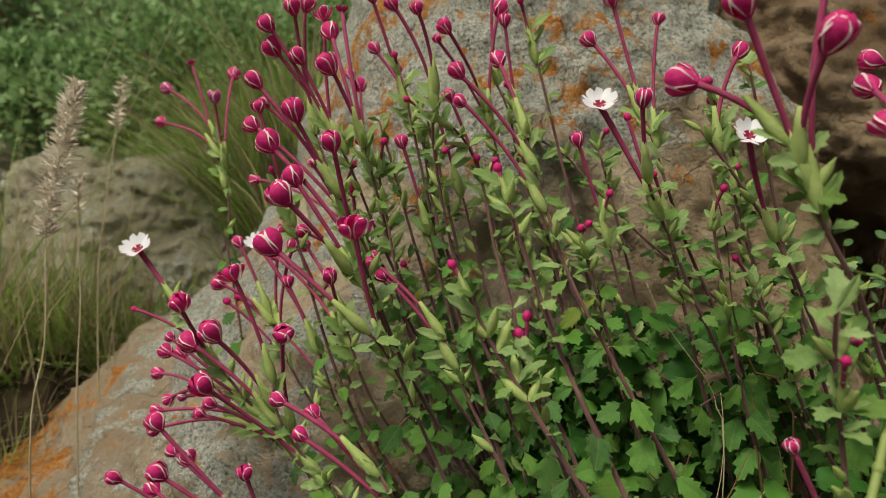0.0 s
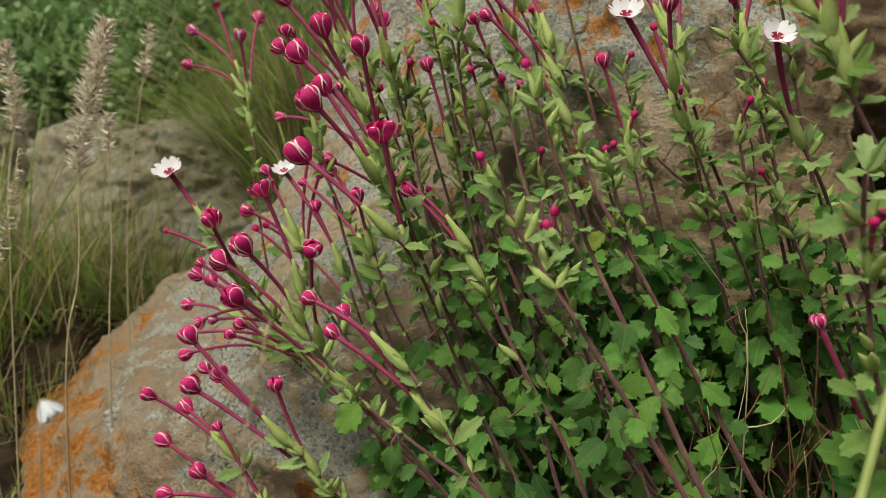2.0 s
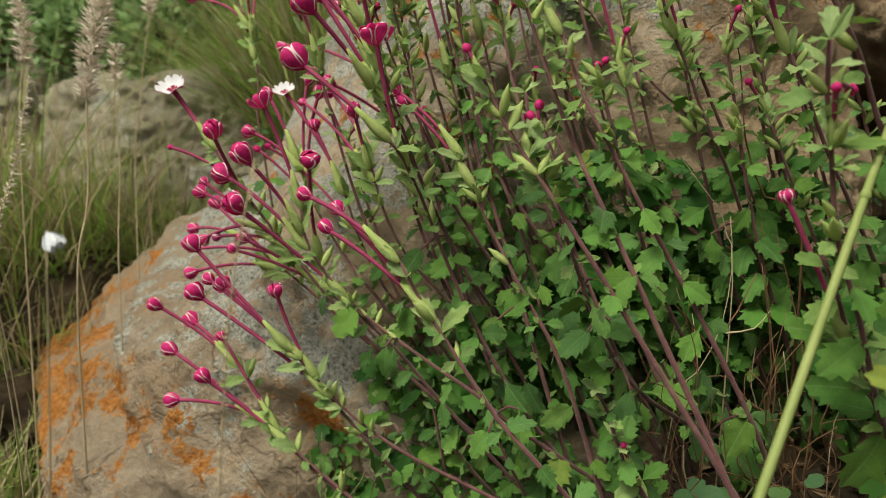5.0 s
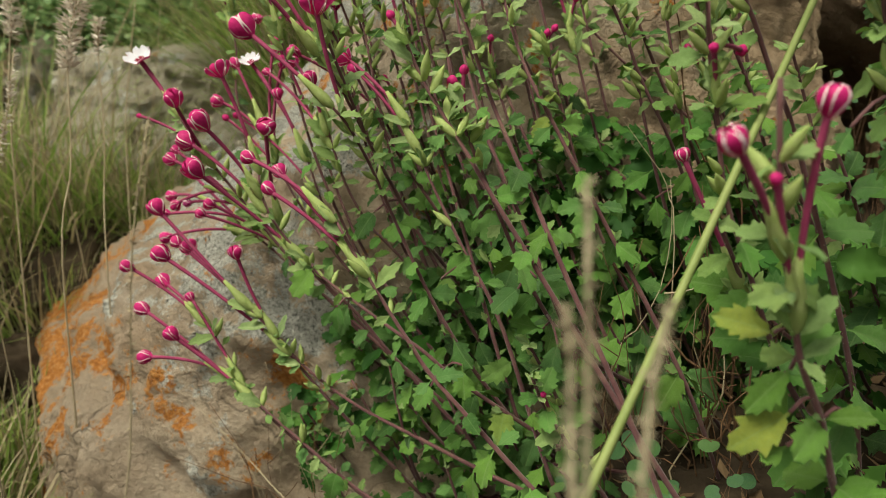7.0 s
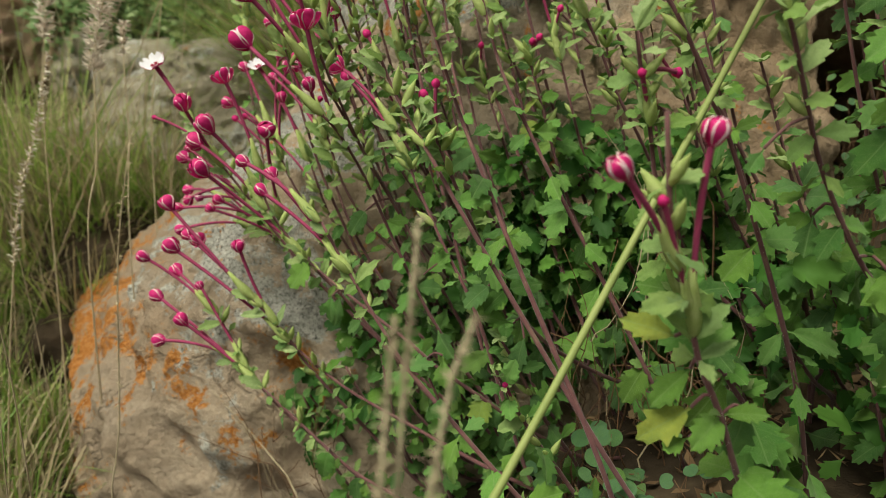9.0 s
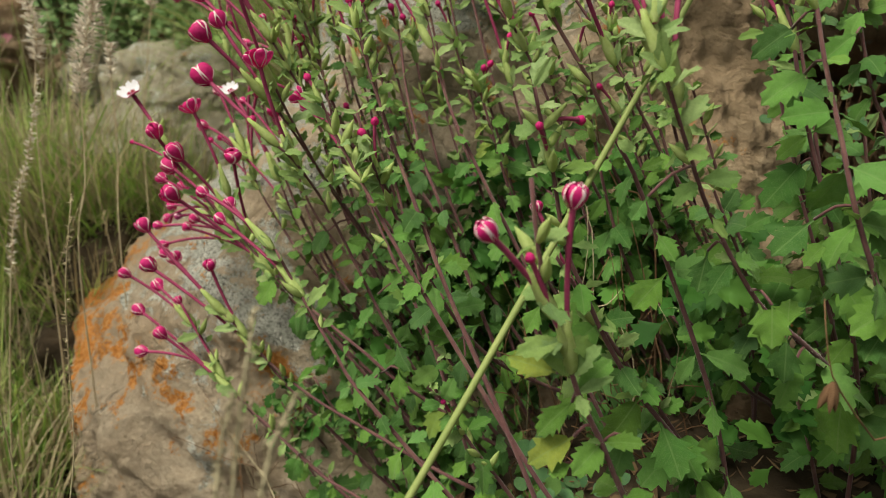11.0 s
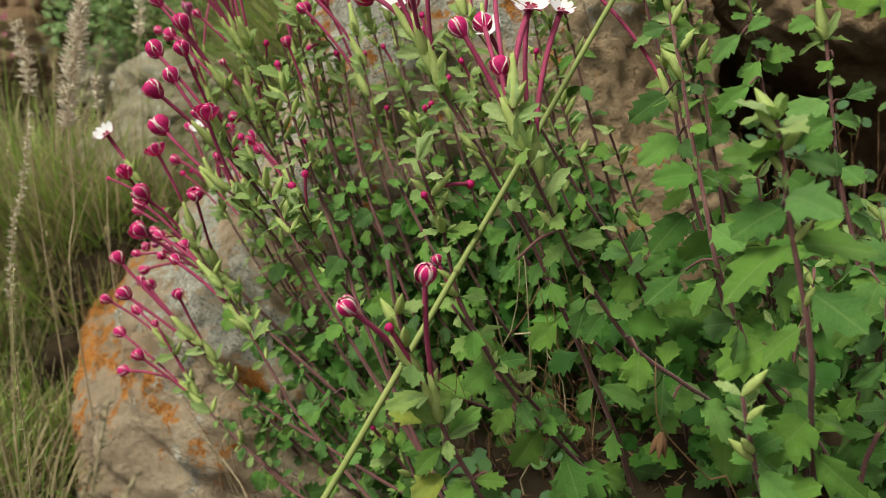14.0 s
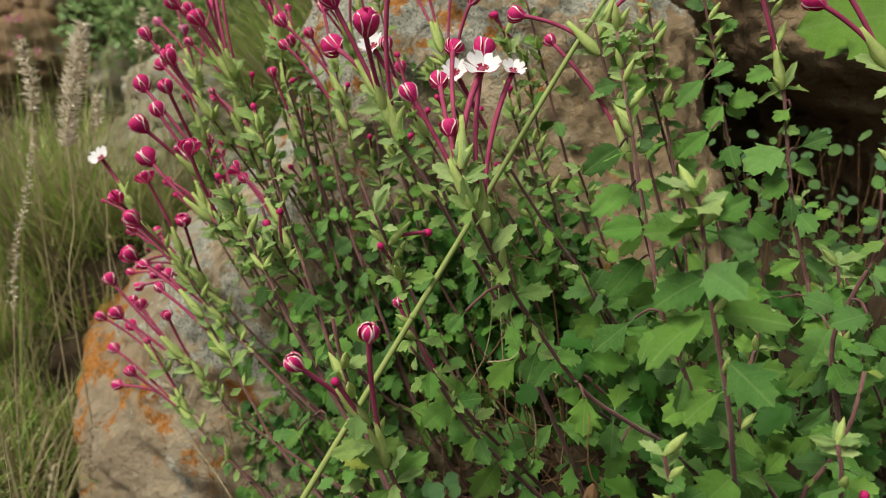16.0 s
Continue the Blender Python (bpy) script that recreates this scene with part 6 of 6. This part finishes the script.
twig([(0.125, 0.327, 0.326), (0.132, 0.322, 0.301), (0.137, 0.318, 0.262), (0.149, 0.318, 0.234), (0.169, 0.318, 0.213), (0.18, 0.33, 0.05)], 0.0009)
twig([(-0.149, 0.363, 0.062), (-0.131, 0.360, 0.044), (-0.098, 0.342, 0.022), (-0.078, 0.325, 0.009), (-0.07, 0.33, -0.07)], 0.0007, STRAW, "pale dry straw twig lying against the boulder")
twig([(-0.171, 0.361, 0.028), (-0.127, 0.353, 0.017), (-0.092, 0.344, 0.008), (-0.07, 0.34, -0.07)], 0.0006)
twig([(-0.144, 0.365, 0.067), (-0.119, 0.357, 0.029), (-0.109, 0.339, -0.003), (-0.10, 0.33, -0.09)], 0.0006)
dry, _, at = twig([(0.193, 0.138, 0.242), (0.193, 0.129, 0.227), (0.198, 0.130, 0.216), (0.213, 0.137, 0.196), (0.224, 0.141, 0.185), (0.24, 0.16, 0.06)], 0.0006, TWIG, "dead brown twig with dry split seed capsules")
CAPSULE = spindle_mesh("capsule", TWIG, 8, [(0, 0.08), (0.3, 0.22), (0.6, 0.2), (0.85, 0.1), (1.0, 0.02)])
for k, d in enumerate([(-0.4, -0.1, -0.9), (-0.12, -0.3, -1.0), (0.12, -0.1, -0.9)]):
    part("capsule", CAPSULE, dry, Matrix.Translation(Vector((0.195, 0.128, 0.220)) - at) @ z_frame(Vector(d)) @ Matrix.Diagonal((0.0058, 0.0058, 0.0095, 1)), "dry brown split capsule")


def round_leaf_mesh():
    vs, fs = [(0, 0.5, -0.06)], []
    N = 14
    for i in range(N):
        a = 2 * math.pi * i / N - math.pi / 2
        rr = 0.5 * (0.72 if i == 0 else 1.0)
        vs.append((rr * math.cos(a), 0.5 + rr * math.sin(a), 0.03 * math.sin(3 * a)))
    for i in range(N):
        fs.append((0, 1 + i, 1 + (i + 1) % N))
    return mesh("round_leaf", vs, fs, [BLUELEAF])


ROUND = [round_leaf_mesh()]


def round_plant(x, y, count, spread, low, high, size, seed):
    r = random.Random(seed)
    base = Vector(on_ground(x, y, -0.003))
    root = thing("round_leaved_herb", base, "small blue-green herb with round leaves in the shade", "herb", "round-leaved herbs")
    for i in range(count):
        p = base + Vector((r.gauss(0, spread), r.gauss(0, spread * 0.6), r.uniform(low, high)))
        foot = base + Vector(((p.x - base.x) * 0.5 + r.uniform(-0.02, 0.02), (p.y - base.y) * 0.4, 0))
        vs, fs = tube_geo([foot - base, (foot + p) / 2 - base + Vector((r.uniform(-0.012, 0.012), r.uniform(-0.008, 0.004), 0)), p - base], lambda t: 0.00018, 4)
        part("leaf_stalk", mesh("leaf_stalk", vs, fs, [TWIG]), root)
        out = Vector((r.uniform(-1, 1), r.uniform(-1, 0.3), r.uniform(-0.3, 0.3))).normalized()
        put_leaf(root, base, p, out, (LIGHTWARD + Vector((r.uniform(-0.4, 0.4), r.uniform(-0.4, 0.2), 0))).normalized(), size * r.uniform(0.7, 1.2), ROUND)


round_plant(0.132, 0.235, 34, 0.024, 0.012, 0.05, 0.0095, 5)
round_plant(0.10, 0.235, 20, 0.018, 0.012, 0.04, 0.0095, 6)
round_plant(0.315, 0.50, 70, 0.026, 0.05, 0.19, 0.0085, 7)
round_plant(0.385, 0.50, 70, 0.030, 0.05, 0.19, 0.0085, 8)

# broad fresh leaf beside the hollow
BROAD = leaf_mesh(51, 7, 0.52, 0.12, 0.3, FRESH, 0.10, 0.05)
herb = thing("broad_leaved_herb", (0.40, 0.40, 0.06), "broad bright green toothed leaf on a long stalk", "herb")
vs, fs = tube_geo([Vector(p) for p in smooth_path([(0, 0, -0.01), (0.0, -0.01, 0.18), (-0.03, -0.015, 0.30)], 0.02)], lambda t: 0.0014, 7)
part("leaf_stalk", mesh("leaf_stalk", vs, fs, [STALK]), herb)
part("leaf", BROAD, herb, Matrix.Translation((-0.03, -0.015, 0.30)) @ frame_of(Vector((-0.9, -0.25, 0.12)), Vector((0.1, -0.7, 0.7))) @ Matrix.Scale(0.062, 4))

# a lone small white flower, nodding on a thread of a stalk
lone, _, at = stalk("white_flower", "small white nodding flower on a thread-thin straw stalk", [(-0.16, 0.16, -0.08), (-0.115, 0.14, 0.15), (-0.098, 0.134, 0.254)], 0.0003, 0.0002, STRAW, "flower")
WHITEPETAL = OPENPETAL.copy()
WHITEPETAL.materials[1] = WHITE
for i in range(5):
    part("petal", WHITEPETAL, lone, Matrix.Translation(Vector((-0.098, 0.134, 0.255)) - at) @ z_frame(Vector((0.55, -0.15, -0.75))) @ Matrix.Rotation(radians(72 * i), 4, "Z") @ Matrix.Rotation(radians(58), 4, "X") @ Matrix.Diagonal((0.0042, 0.0052, 0.0042, 1)))


# dead leaves and broken twigs on the ground under the plant
r = random.Random(31)
vs, fs = [], []
for i in range(2600):
    x, y = r.uniform(-0.46, 0.46), r.uniform(0.02, 0.46)
    if x < -0.1 and y < 0.2:
        continue
    p = Vector((x, y, ground_z(x, y) + r.uniform(0.0, 0.006)))
    a, ln = r.uniform(0, 6.28), r.uniform(0.004, 0.013)
    along = Vector((math.cos(a), math.sin(a), r.uniform(-0.1, 0.5))).normalized() * ln
    side = Vector((-math.sin(a), math.cos(a), r.uniform(-0.5, 0.5))).normalized() * ln * r.choice((0.06, 0.06, 0.3, 0.4))
    k = len(vs)
    vs += [p, p + along * 0.5 + side, p + along + Vector((0, 0, r.uniform(0, 0.003))), p + along * 0.5 - side]
    fs += [(k, k + 1, k + 2), (k, k + 2, k + 3)]
tagged(new("leaf_litter", mesh("leaf_litter", vs, fs, [LITTER], smooth=False)), "dead brown leaves and broken twigs on the soil", "leaf litter", kind="stuff")

# brittle branching twigs lying against the foot of the boulder
for i in range(9):
    a = Vector((-0.12 + 0.08 * r.random(), 0.345 + 0.012 * r.random(), 0.0 + 0.02 * r.random()))
    tip = a + Vector((r.uniform(-0.06, 0.03), r.uniform(0.0, 0.02), r.uniform(0.03, 0.085)))
    foot = Vector((a.x + 0.03, a.y - 0.005, ground_z(a.x + 0.03, a.y) - 0.004))
    root, path, at = twig([tip, tip.lerp(a, 0.5) + Vector((r.uniform(-0.008, 0.008), 0, r.uniform(-0.006, 0.006))), a, foot], r.uniform(0.0003, 0.0005), STRAW if i % 3 else TWIG, "brittle branching dead twig against the boulder")
    for k in (3, 6, 9):
        if k < len(path) - 1:
            q = path[k] + Vector((r.uniform(-0.02, 0.02), r.uniform(-0.008, 0.004), r.uniform(0.004, 0.018)))
            vs, fs = tube_geo([path[k], path[k].lerp(q, 0.5) + Vector((0, 0, -0.001)), q], lambda t: 0.0003, 5)
            part("side_twig", mesh("side_twig", vs, fs, [TWIG]), root)

# small pink wildflowers far back in the grass
PINKPETAL = OPENPETAL.copy()
PINKPETAL.materials[0] = PINK
PINKPETAL.materials[1] = PINK
PINKPETAL.materials[2] = PINK
for i, (x, y, h) in enumerate([(-1.04, 1.27, 0.16), (-1.10, 1.33, 0.20)]):
    root, path, at = stalk("pink_wildflower", "small pink wildflower spray in the far grass", [on_ground(x, y, -0.01), on_ground(x + 0.01, y, h * 0.5), on_ground(x + 0.03, y, h)], 0.0012, 0.0007, STALK, "flower")
    for k in range(7):
        p = path[-1] + Vector((r.gauss(0, 0.016), r.gauss(0, 0.012), r.gauss(0, 0.014)))
        vs, fs = tube_geo([path[-2], path[-2].lerp(p, 0.5), p], lambda t: 0.0006, 5)
        pedicel = part("pedicel", mesh("pedicel", vs, fs, [STALK]), root)
        for j in range(5):
            part("petal", PINKPETAL, pedicel, Matrix.Translation(p) @ z_frame(Vector((0.1, -0.8, 0.4))) @ Matrix.Rotation(radians(72 * j), 4, "Z") @ Matrix.Rotation(radians(20), 4, "X") @ Matrix.Scale(0.0065, 4))

# tangle of thin dead stems in the hollow of the plant
for i in range(38):
    x, y = r.uniform(0.085, 0.195), r.uniform(0.265, 0.33)
    foot = Vector((x + r.uniform(-0.01, 0.03), y, ground_z(x, y) - 0.004))
    tip = Vector((x, y - r.uniform(0, 0.02), r.uniform(0.12, 0.21)))
    nodes = [tip]
    for k in (0.25, 0.5, 0.75):
        nodes.append(tip.lerp(foot, k) + Vector((r.uniform(-0.012, 0.012), r.uniform(-0.006, 0.006), 0)))
    root, path, at = twig(nodes + [foot], r.uniform(0.0003, 0.0007), TWIG if i % 9 else STRAW, "thin kinked dead stem inside the plant")
    for k in (4, 9):
        if k < len(path) - 1:
            q = path[k] + Vector((r.uniform(-0.02, 0.02), r.uniform(-0.01, 0.004), r.uniform(-0.002, 0.014)))
            vs, fs = tube_geo([path[k], path[k].lerp(q, 0.5) + Vector((0, 0, 0.0015)), q], lambda t: 0.0003, 5)
            part("side_twig", mesh("side_twig", vs, fs, [TWIG]), root)
